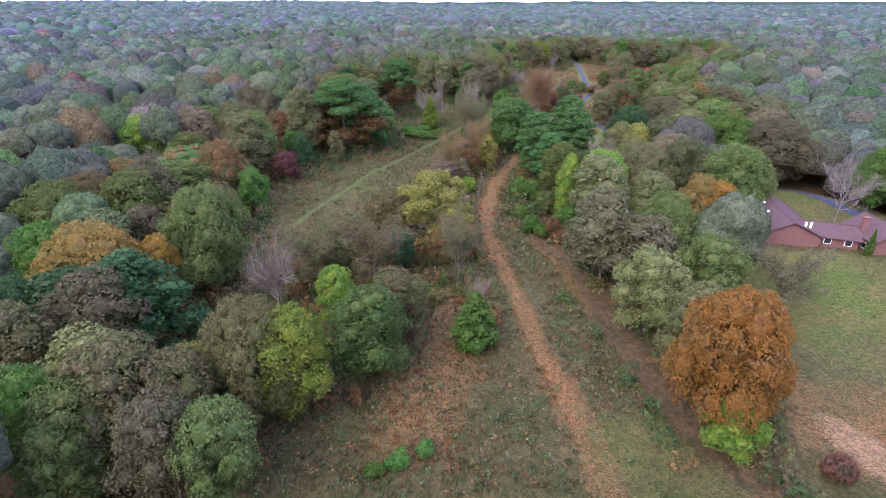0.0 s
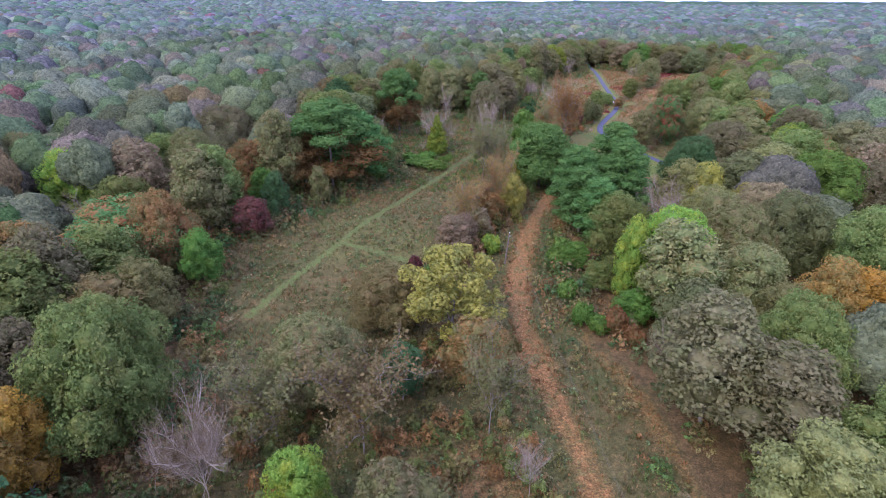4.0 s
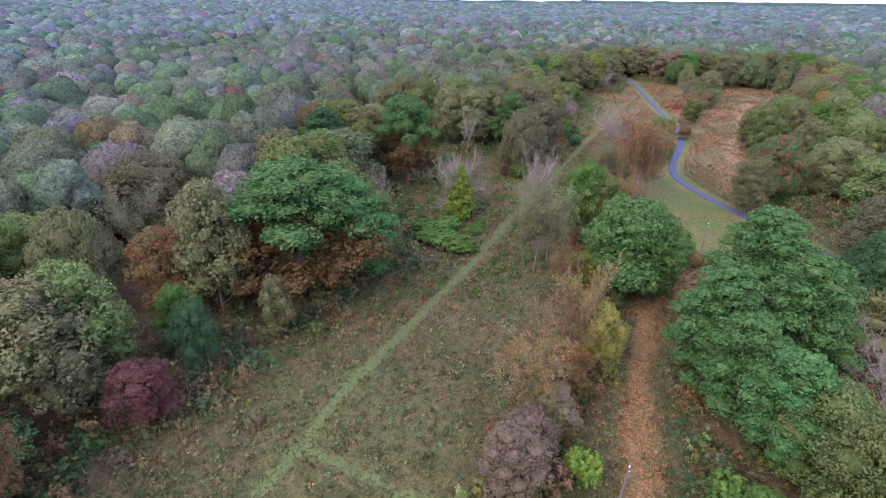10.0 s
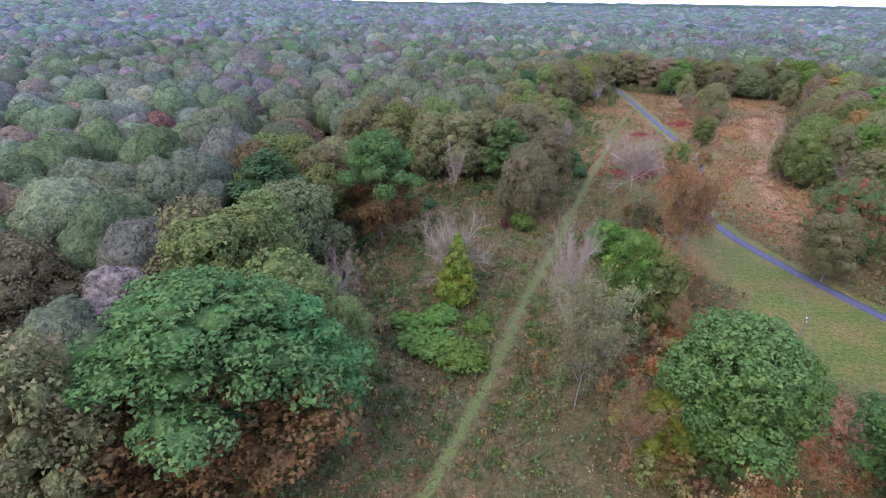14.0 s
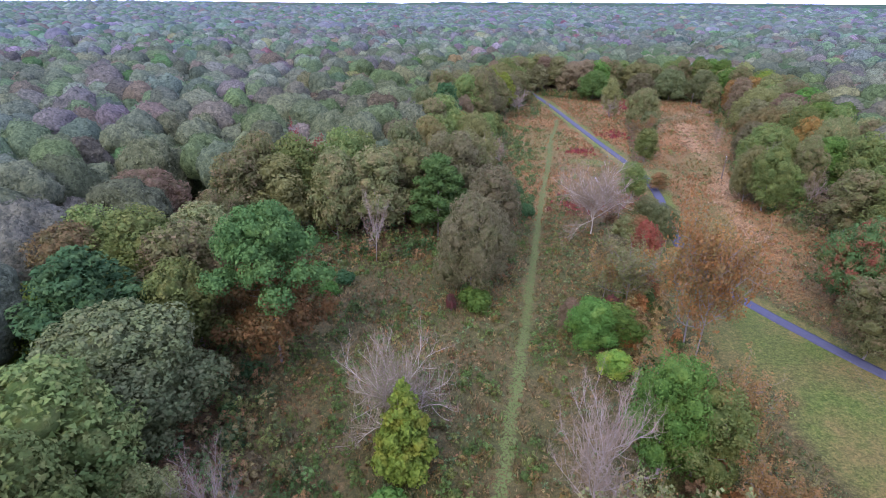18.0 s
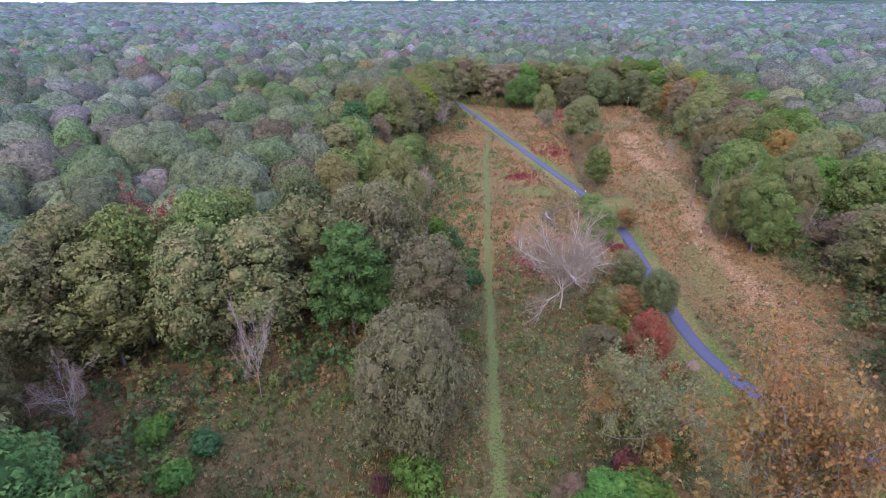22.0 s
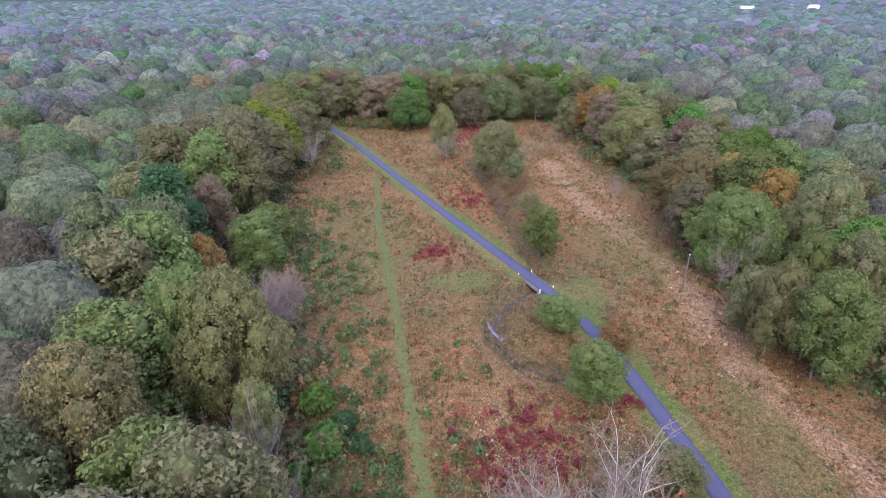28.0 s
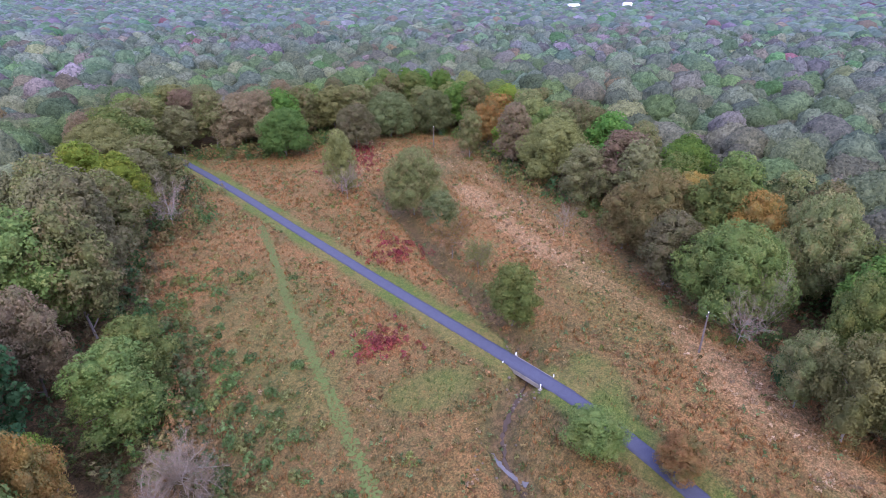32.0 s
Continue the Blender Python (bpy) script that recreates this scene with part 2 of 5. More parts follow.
SHINGLE = plain("roof_shingles", (0.07, 0.04, 0.034), (0.1, 0.06, 0.052), 0.8, 0.9, 0.4)
BRICK = plain("brown_brick", (0.12, 0.055, 0.042), (0.19, 0.095, 0.07), 1.6, 0.9, 0.4)
GLASS = plain("dark_window_glass", (0.02, 0.02, 0.025), (0.035, 0.035, 0.04), 1.0, 0.08, 0.0)
STRAW_HEAP = plain("dry_brush", (0.13, 0.09, 0.06), (0.26, 0.19, 0.13), 2.5, 1.0, 1.0)

# ---- the lie of the land ----
def smooth(e0, e1, v):
    s = np.clip((np.asarray(v, float) - e0) / (e1 - e0), 0, 1)
    return s * s * (3 - 2 * s)


def lattice(i, j, seed):
    """A fixed random number between -1 and 1 for each whole-numbered place."""
    n = (i.astype(np.int64) * 374761393 + j.astype(np.int64) * 668265263 + seed * 2147483647) & 0x7FFFFFFF
    n = ((n ^ (n >> 13)) * 1274126177) & 0x7FFFFFFF
    n = ((n ^ (n >> 16)) * 2246822519) & 0x7FFFFFFF
    return (n ^ (n >> 15)) % 65536 / 32767.5 - 1


def waves(x, y, scale, seed):
    """Smooth, seeded patches between about -1 and 1, three sizes laid over one another."""
    x, y = np.asarray(x, float), np.asarray(y, float)
    out, size, strength = 0, scale * 0.6, 1.0
    for k in range(3):
        u, v = x / size + 17.3 * k, y / size - 9.1 * k
        i, j = np.floor(u), np.floor(v)
        fu, fv = u - i, v - j
        fu, fv = fu * fu * (3 - 2 * fu), fv * fv * (3 - 2 * fv)
        a = lattice(i, j, seed + k) * (1 - fu) + lattice(i + 1, j, seed + k) * fu
        b = lattice(i, j + 1, seed + k) * (1 - fu) + lattice(i + 1, j + 1, seed + k) * fu
        out = out + strength * (a * (1 - fv) + b * fv)
        size, strength = size / 2.1, strength * 0.5
    return out * 0.85


TRAIL = [(85.8, 195), (78, 218.4), (71.5, 239.2), (67.6, 256.1), (65.8, 267.8), (66, 278.2), (70.2, 289.9), (78, 305.5), (87.1, 323.7), (93, 340.6), (95.2, 353.6), (100.1, 384.8), (106.6, 422.5), (114.4, 465.4), (120.9, 513.5), (124.8, 546)]
MOWN_PATH = [(-41.6, 130), (-36.4, 141.7), (-28.6, 157.3), (-23.4, 171.6), (-11.7, 195), (-1.3, 215.8), (7.8, 237.9), (18.2, 258.7), (27.3, 278.2), (39, 302.9), (49.4, 325), (58.5, 343.2), (68.9, 364), (81.9, 392.6), (92.3, 410.8), (102.7, 431.6)]
BRANCH_PATH = [(-27.3, 158.6), (-18.2, 154.1), (-11.1, 150.8)]
TRACK = [(22.1, 32.5), (21.4, 46.8), (18.9, 68.9), (16.2, 88.4), (13.7, 111.8), (11.7, 127.4), (12.3, 140.4), (15.6, 157.3), (20.8, 172.9), (27.3, 189.8), (36.4, 205.4)]
SIDE_TRACK = [(38.5, 44.2), (36.2, 57.0), (33.6, 71.0), (31.9, 80.0), (29.4, 92.8), (27.0, 110.0), (23.5, 124.0)]
CREEK = [(81.2, 321.1), (78.7, 325.7), (74.8, 332.8), (75.1, 340.6), (80.6, 347.1), (88.4, 349.4), (94.9, 350.4), (101.4, 356.2), (106.6, 366.6), (114.4, 382.2), (127.4, 404.3), (140.4, 429)]
CLEARING = [(-44.2, 26), (-42.9, 83.2), (-40.3, 98.8), (-46.8, 117), (-53.3, 140.4), (-59.8, 159.9), (-44.2, 166.4), (-40.3, 180.7), (-32.5, 189.8), (-20.8, 215.8), (-23.4, 239.2), (-28.6, 265.2), (-20.8, 289.9), (-13, 304.2), (7.8, 300.3), (23.4, 312), (39, 335.4), (46.8, 364),
            (55.9, 384.8), (65, 410.8), (75.4, 439.4), (93.6, 447.2), (114.4, 494), (122.2, 507), (140.4, 482.3), (161.2, 483.6), (202.8, 470.6), (205.4, 439.4), (182, 413.4), (169, 390), (166.4, 370.5), (143, 343.2), (124.8, 326.3), (117, 306.8), (106.6, 282.1), (88.4, 253.5),
            (93.6, 234), (98.8, 215.8), (91, 189.8)]
CLEARING_SOUTH = [(62.4, 197.6), (52, 189.8), (35.1, 179.4), (24.7, 157.3), (20.2, 148.2), (22.8, 126.1), (28.6, 111.8), (30.6, 78), (33.8, 57.2), (40.3, 44.2), (49.4, 26)]
LAWN = [(49.4, 26), (46.8, 49.4), (57.2, 75.4), (61.1, 98.8), (70.2, 109.2), (85.8, 106.6), (114.4, 111.8), (156, 91), (156, 26)]
YARD = [(65, 111.8), (66.3, 128.7), (76.7, 145.6), (89.7, 165.1), (100.1, 167.7), (109.2, 146.9), (117, 131.3), (148.2, 119.6), (148.2, 109.2)]
CLEARING = CLEARING + CLEARING_SOUTH


def dist_line(x, y, line):
    d = np.full(np.shape(x), 1e9)
    for (ax, ay), (bx, by) in zip(line, line[1:]):
        vx, vy = bx - ax, by - ay
        t = np.clip(((x - ax) * vx + (y - ay) * vy) / (vx * vx + vy * vy), 0, 1)
        d = np.minimum(d, np.hypot(x - ax - t * vx, y - ay - t * vy))
    return d


def inside(x, y, poly):
    r = np.zeros(np.shape(x), bool)
    for (ax, ay), (bx, by) in zip(poly, poly[1:] + poly[:1]):
        if ay != by:
            r ^= ((ay > y) != (by > y)) & (x < (bx - ax) * (y - ay) / (by - ay) + ax)
    return r


def height(x, y):
    x, y = np.asarray(x, float), np.asarray(y, float)
    z = -3.4 * smooth(169, 117, y)
    z = z + 0.3 * waves(x, y, 40, 3) * smooth(4, 14, dist_line(x, y, TRAIL))
    z = z + 5.0 * smooth(42, 18, np.hypot(x - 92, y - 122))
    far = np.hypot(x - 50, y - 260)
    z = z + smooth(340, 1200, far) * 6 * waves(x, y, 1100, 5) + smooth(1200, 4000, far) * 8 * waves(x, y, 2600, 9)
    z = z + 12 * smooth(330, 1200, far) * smooth(-80, -650, x)
    return z - 1.8 * smooth(3.6, 0.7, dist_line(x, y, CREEK))


def link_mesh(name, verts, faces, mats, parent=None, index=None, flat=True):
    """One mesh object from numpy arrays of points and of triangles or quads."""
    me = bpy.data.meshes.new(name)
    verts, faces = np.asarray(verts, np.float32), np.asarray(faces, np.int32)
    n, k = faces.shape
    me.vertices.add(len(verts))
    me.vertices.foreach_set("co", verts.ravel())
    me.loops.add(n * k)
    me.loops.foreach_set("vertex_index", faces.ravel())
    me.polygons.add(n)
    me.polygons.foreach_set("loop_start", np.arange(0, n * k, k, dtype=np.int32))
    if index is not None:
        me.polygons.foreach_set("material_index", np.asarray(index, np.int32))
    if not flat:
        me.polygons.foreach_set("use_smooth", np.ones(n, bool))
    for m in mats:
        me.materials.append(m)
    me.update(calc_edges=True)
    me.validate()
    ob = new(name, me)
    ob.parent = parent
    return ob


def tint_points(ob, name, colours):
    a = ob.data.color_attributes.new(name, "FLOAT_COLOR", "POINT")
    a.data.foreach_set("color", np.asarray(colours, np.float32).ravel())


def steps_out(lo, hi, step, far):
    """Even steps from lo to hi, then wider and wider ones out to far on both sides."""
    inner = np.arange(lo, hi + step / 2, step)
    out, d = [], step
    while sum(out) < far:
        d *= 1.35
        out.append(d)
    c = np.cumsum(out)
    return np.concatenate([lo - c[::-1], inner, inner[-1] + c])


gx, gy = np.meshgrid(steps_out(-110, 220, 1.9, 4700), steps_out(15, 520, 1.9, 4700))
rows_n, cols_n = gx.shape
gz = height(gx, gy)
ids = np.arange(rows_n * cols_n).reshape(rows_n, cols_n)
quads = np.stack([ids[:-1, :-1], ids[:-1, 1:], ids[1:, 1:], ids[1:, :-1]], -1).reshape(-1, 4)
ground = link_mesh("ground", np.stack([gx, gy, gz], -1).reshape(-1, 3), quads, [GROUND], flat=False)
tagged(ground, "rolling ground with dry autumn grass and leaf litter", "ground", kind="structure")


def spot(x, y, cx, cy, rx, ry, turn=0.0):
    """1 in the middle of an oval patch, 0 outside it."""
    c, s = math.cos(radians(turn)), math.sin(radians(turn))
    u, v = (x - cx) * c + (y - cy) * s, -(x - cx) * s + (y - cy) * c
    return smooth(1.25, 0.6, np.hypot(u / rx, v / ry) + 0.18 * waves(x, y, 9, 21))


EAST_BAND = [(120, 312), (108, 294), (102, 281), (92, 258), (87, 252), (82, 244), (76, 236), (70, 222)]
UNIT = 1.3  # metres to a unit of the plan of patches below


def cover_at(x, y):
    """Shares of green grass, red-brown weeds, straw, and of open field at all."""
    field = (inside(x, y, CLEARING) | inside(x, y, LAWN) | inside(x, y, YARD)).astype(float)
    t = dist_line(x, y, TRAIL)
    trk, side = dist_line(x, y, TRACK), dist_line(x, y, SIDE_TRACK)
    x, y, t, trk, side = x / UNIT, y / UNIT, t / UNIT, trk / UNIT, side / UNIT
    grassy = lambda *a: inside(x * UNIT, y * UNIT, a[-1])
    north = np.maximum(smooth(225, 250, y), smooth(52, 60, x) * smooth(170, 195, y))
    way = np.array(TRAIL) / UNIT
    west = smooth(1.0, -1.0, x - np.interp(y, way[:, 1], way[:, 0]))
    green = 0.85 * smooth(3.6, 2.4, t + 0.6 * waves(x, y, 12, 2))
    green = np.maximum(green, 0.6 * np.maximum.reduce([spot(x, y, 63, 277, 7, 4.5, -30), spot(x, y, 75, 262, 7, 4, 40), west * spot(x, y, 46, 192, 9, 24, 0), 0.75 * spot(x, y, 69, 232, 4, 13, -32)]))
    green = np.maximum(green, 0.85 * np.maximum(west * spot(x, y, 48, 172, 12, 16), grassy(LAWN) * (0.2 + 0.45 * smooth(48, 68, y) + 0.45 * waves(x, y, 25, 8))))
    green = np.maximum(green, 0.34 * spot(x, y, -16, 124, 12, 16, 30))
    green = np.maximum(green, 0.55 * grassy(YARD))
    green = np.maximum(green, 0.5 * spot(x, y, 24, 40, 10, 9))
    green = np.maximum(green, 0.42 * np.maximum(spot(x, y, 95, 268, 8, 16, -40), spot(x, y, 60, 300, 10, 24, -25)))
    red = north * (0.5 + 0.25 * waves(x, y, 34, 11) + 0.16 * waves(x, y, 10, 12)) + (1 - north) * (0.0 + 0.22 * waves(x, y, 20, 14))
    red = np.maximum(red, 0.75 * np.maximum.reduce([spot(x, y, 66, 287, 5, 4), spot(x, y, 122, 345, 16, 9, 30), spot(x, y, 48, 247, 7, 9), spot(x, y, 33, 155, 5, 12, -30), spot(x, y, 86, 300, 6, 16, -20)]))
    red = np.maximum(red, 0.75 * smooth(3.0, 0.8, trk + waves(x, y, 14, 17)))
    red = np.maximum(red, 0.5 * smooth(2.2, 0.6, side))
    red = np.maximum(red, 0.5 * smooth(9, 2, dist_line(x, y, [(-4, 44), (1, 58), (2, 72)])))
    red = np.maximum(red, grassy(LAWN) * (0.45 + 0.4 * waves(x, y, 14, 61)) * smooth(64, 46, y))
    straw = north * 0.32 * smooth(0.0, 0.9, waves(x, y, 26, 31)) * smooth(8, 18, t)
    straw = np.maximum(straw, 0.2 * smooth(1.3, 0.3, trk - 0.5 + 1.2 * waves(x, y, 11, 18)) * smooth(0.0, 0.8, waves(x, y, 24, 19) + 0.3))
    straw = np.maximum(straw, 0.5 * smooth(4, 1.0, dist_line(x, y, [(104, 262), (94, 246), (86, 228)]) + waves(x, y, 10, 23)))
    straw = np.maximum(straw, 0.4 * smooth(3, 0.8, dist_line(x, y, [(140, 330), (122, 302), (112, 286), (99, 272)]) + waves(x, y, 10, 24)))
    straw = np.maximum(straw, 0.9 * np.maximum(spot(x, y, 46, 40, 3, 7, 20), spot(x, y, 42, 30, 4, 3)))
    straw = np.maximum(straw, 0.58 * smooth(5.5, 1.0, dist_line(x, y, EAST_BAND) + 1.5 * waves(x, y, 9, 27)))
    red = np.maximum(red, 0.62 * smooth(15, 7, dist_line(x, y, EAST_BAND) + 3 * waves(x, y, 16, 28)))
    keep = 1 - green * 0.9
    bank = smooth(2.6, 1.2, dist_line(x * UNIT, y * UNIT, CREEK))
    field, green = field * (1 - bank), green * (1 - bank)
    red, straw = red * (1 - 0.6 * bank), straw * (1 - bank)
    return green * field, red * keep * field, straw * keep * field, field


gr, rd, st, fl = cover_at(gx, gy)
tint_points(ground, "cover", np.stack([gr, rd, st, fl], -1).reshape(-1, 4))


def ribbon(name, line, width, lift, mat, ragged=0.0, step=1.0, seed=0, thick=0.0):
    """A strip along a bent line, lying on the ground; with a thickness it gets edges of its own."""
    pts = np.array(line, float)
    for _ in range(3):
        mid = np.empty((len(pts) * 2 - 2, 2))
        mid[0::2], mid[1::2] = 0.75 * pts[:-1] + 0.25 * pts[1:], 0.25 * pts[:-1] + 0.75 * pts[1:]
        pts = np.concatenate([pts[:1], mid, pts[-1:]])
    seg = np.r_[0, np.cumsum(np.hypot(*np.diff(pts, axis=0).T))]
    s = np.arange(0, seg[-1], step)
    c = np.stack([np.interp(s, seg, pts[:, 0]), np.interp(s, seg, pts[:, 1])], -1)
    d = np.gradient(c, axis=0)
    d /= np.hypot(d[:, 0], d[:, 1])[:, None]
    nrm = np.stack([-d[:, 1], d[:, 0]], -1)
    r = np.random.RandomState(seed)
    cols = []
    offs = [-0.5, -0.25, 0, 0.25, 0.5]
    for o in offs:
        w = o * width + (r.uniform(-ragged, ragged, len(s)) if abs(o) == 0.5 else 0)
        q = c + nrm * np.reshape(w, (-1, 1))
        z = height(q[:, 0], q[:, 1])
        if thick:
            z = height(c[:, 0], c[:, 1]) + 1.8 * smooth(3.6, 0.7, dist_line(c[:, 0], c[:, 1], CREEK))
        cols.append(np.c_[q, z + lift])
    if thick:
        cols = [cols[0] - (0, 0, thick)] + cols + [cols[-1] - (0, 0, thick)]
    v = np.stack(cols, 1)
    k = len(cols)
    i = np.arange(len(s) * k).reshape(len(s), k)
    f = np.stack([i[:-1, :-1], i[:-1, 1:], i[1:, 1:], i[1:, :-1]], -1).reshape(-1, 4)[:, ::-1]
    return link_mesh(name, v.reshape(-1, 3), f, [mat], flat=False)


trail = tagged(ribbon("trail", TRAIL, 2.6, 0.07, ASPHALT, 0.05, 0.8, 1, 0.25), "winding grey-blue asphalt trail through the meadow", "trail", kind="structure")
tagged(ribbon("mown_path", MOWN_PATH, 1.8, 0.05, MOWN, 0.55, 0.4, 2), "narrow mown green path through tall weeds", "path", kind="structure")
tagged(ribbon("mown_path", BRANCH_PATH, 1.4, 0.05, MOWN, 0.5, 0.4, 3), "short mown side path in the grass", "path", kind="structure")

# ---- plants: shapes ----
RNG = np.random.RandomState(7)


def unit_ball(level):
    bm = bmesh.new()
    bmesh.ops.create_icosphere(bm, subdivisions=level, radius=1)
    v = np.array([p.co[:] for p in bm.verts])
    f = np.array([[q.index for q in p.verts] for p in bm.faces])
    bm.free()
    return v, f


BALL0, BALL1, BALL2, BALL3 = (unit_ball(k) for k in (1, 2, 3, 4))


def cards(centres, normals, size, r):
    """Small leaf sprays, each a bent four-cornered piece facing roughly along its normal."""
    n = len(centres)
    nn = normals + r.normal(0, 0.6, (n, 3))
    nn /= np.linalg.norm(nn, axis=1)[:, None]
    a = np.cross(nn, r.normal(0, 1, (n, 3)))
    a /= np.linalg.norm(a, axis=1)[:, None] + 1e-9
    b = np.cross(nn, a)
    s = size * r.uniform(0.6, 1.35, (n, 1))
    w = s * r.uniform(0.55, 0.95, (n, 1))
    v = np.stack([centres - a * s * 0.5, centres - b * w * 0.5 + nn * s * 0.12, centres + a * s * 0.5, centres + b * w * 0.5 + nn * s * 0.1], 1).reshape(-1, 3)
    return v, np.arange(4 * n).reshape(n, 4)


def sprays(centres, normals, size, r, turn=0.36):
    """Leaf sprays so small that each is one three-cornered piece."""
    n = len(centres)
    nn = normals + r.normal(0, turn, (n, 3))
    nn /= np.linalg.norm(nn, axis=1)[:, None]
    a = np.cross(nn, r.normal(0, 1, (n, 3)))
    a /= np.linalg.norm(a, axis=1)[:, None] + 1e-9
    b = np.cross(nn, a)
    s = size * r.uniform(0.6, 1.4, (n, 1))
    w = s * r.uniform(0.4, 0.6, (n, 1))
    return np.stack([centres + a * s * 0.65, centres - a * s * 0.35 + b * w, centres - a * s * 0.35 - b * w], 1).reshape(-1, 3), np.arange(3 * n).reshape(n, 3)


def build(name, pieces, mats, slots=None):
    """A mesh from pieces of triangles and quads, of which the triangles are rounded; slots: the material of each piece."""
    me = bpy.data.meshes.new(name)
    v = np.concatenate([p[0] for p in pieces]).astype(np.float32)
    at, loops, starts, mi, total = 0, [], [], [], 0
    for k, (pv, pf) in enumerate(pieces):
        n, c = pf.shape
        loops.append((pf + at).ravel())
        starts.append(total + np.arange(n) * c)
        mi.append(np.full(n, slots[k] if slots else 0))
        total += n * c
        at += len(pv)
    loops, starts, mi = (np.concatenate(q).astype(np.int32) for q in (loops, starts, mi))
    me.vertices.add(len(v))
    me.vertices.foreach_set("co", v.ravel())
    me.loops.add(len(loops))
    me.loops.foreach_set("vertex_index", loops)
    me.polygons.add(len(starts))
    me.polygons.foreach_set("loop_start", starts)
    me.polygons.foreach_set("material_index", mi)
    me.polygons.foreach_set("use_smooth", np.concatenate([np.full(len(pf), pf.shape[1] == 3) for _, pf in pieces]))
    for m in mats:
        me.materials.append(m)
    me.update(calc_edges=True)
    return me


def tube(points, radii, sides=5):
    """A tapered branch along points."""
    p, n = np.array(points, float), len(points)
    d = np.gradient(p, axis=0)
    d /= np.linalg.norm(d, axis=1)[:, None] + 1e-9
    up = np.where(np.abs(d[:, 2:3]) > 0.9, (1.0, 0, 0), (0, 0, 1.0))
    a = np.cross(d, up)
    a /= np.linalg.norm(a, axis=1)[:, None]
    b = np.cross(d, a)
    ang = np.arange(sides) * 2 * math.pi / sides
    v = p[:, None] + (a[:, None] * np.cos(ang)[None, :, None] + b[:, None] * np.sin(ang)[None, :, None]) * np.array(radii)[:, None, None]
    i = np.arange(n * sides).reshape(n, sides)
    j = np.roll(i, -1, 1)
    return v.reshape(-1, 3), np.stack([i[:-1], j[:-1], j[1:], i[1:]], -1).reshape(-1, 4)


def bough(start, way, length, radius, r, parts=4, bend=0.25, lift=0.1):
    pts, d = [np.array(start, float)], np.array(way, float) / np.linalg.norm(way)
    for _ in range(parts):
        d = d + r.normal(0, bend, 3) * 0.5 + (0, 0, lift)
        d /= np.linalg.norm(d)
        pts.append(pts[-1] + d * length / parts)
    return pts, list(np.linspace(radius, radius * 0.3, parts + 1))


def crown_blobs(r, h, w, low, count, lump):
    """Lumps that make up a broad crown between the heights low and h, w across."""
    blobs = []
    for k in range(count):
        a, u = k * 2.4 + r.uniform(-0.4, 0.4), (k + 0.5) / count
        z = low + (h - low) * (0.12 + 0.78 * u)
        reach = w / 2 * math.sqrt(max(0.05, 1 - ((u - 0.38) / 0.68) ** 2))
        rad = lump * w * r.uniform(0.7, 1.25)
        q = max(0.0, reach - rad * 0.8) * r.uniform(0.6, 1.1)
        blobs.append((math.cos(a) * q, math.sin(a) * q, min(z, h - rad * 0.7), rad))
    blobs.append((0, 0, low + (h - low) * 0.5, 0.3 * w))
    blobs.append((r.uniform(-0.08, 0.08) * w, r.uniform(-0.08, 0.08) * w, h - lump * w, lump * w))
    return np.array(blobs)


def clumps_on(blobs, spacing, size, r, squash=0.85):
    """Places for leaf clumps, evenly over the outside of a heap of lumps: centres, ways out and sizes."""
    at, out = [], []
    for k, (x, y, z, q) in enumerate(blobs):
        n = max(6, int(4 * math.pi * q * q / (spacing * spacing)))
        i = np.arange(n) + 0.5
        cz = 1 - 2 * i / n
        a = i * 2.39996 + r.uniform(0, 6.28)
        d = np.stack([np.sqrt(1 - cz * cz) * np.cos(a), np.sqrt(1 - cz * cz) * np.sin(a), cz], -1) + r.normal(0, 0.12, (n, 3))
        d /= np.linalg.norm(d, axis=1)[:, None]
        p = d * q * r.uniform(0.86, 1.06, (n, 1)) * (1, 1, squash) + (x, y, z)
        free = d[:, 2] > -0.75
        for j, b in enumerate(blobs):
            if j != k:
                free &= np.linalg.norm((p - b[:3]) / (1, 1, squash), axis=1) > b[3] * 0.85
        at.append(p[free])
        out.append(d[free])
    at, out = np.concatenate(at), np.concatenate(out)
    return at, out, size * r.uniform(0.68, 1.3, len(at))


def foliage(blobs, n, size, r, core=0.8, squash=0.85, spacing=1.4, clump=0.75):
    """A crown: leaf sprays heaped into clumps all over the lumps, and a dense heart in each lump."""
    at, out, big = clumps_on(blobs, spacing, clump, r, squash)
    own = r.randint(len(at), size=n)
    e = r.normal(0, 1, (n, 3)) + out[own] * 0.8 + (0, 0, 0.35)
    e /= np.linalg.norm(e, axis=1)[:, None]
    pieces = [sprays(at[own] - out[own] * big[own, None] * 0.45 + e * big[own, None] * r.uniform(0.7, 1.15, (n, 1)), e, size, r)]
    if core:
        bv, bf = BALL0
        for x, y, z, q in blobs:
            pieces.append((bv * (q * core * (1 + r.uniform(-0.1, 0.1, (len(bv), 1)))) * (1, 1, squash) + (x, y, z), bf))
    return pieces


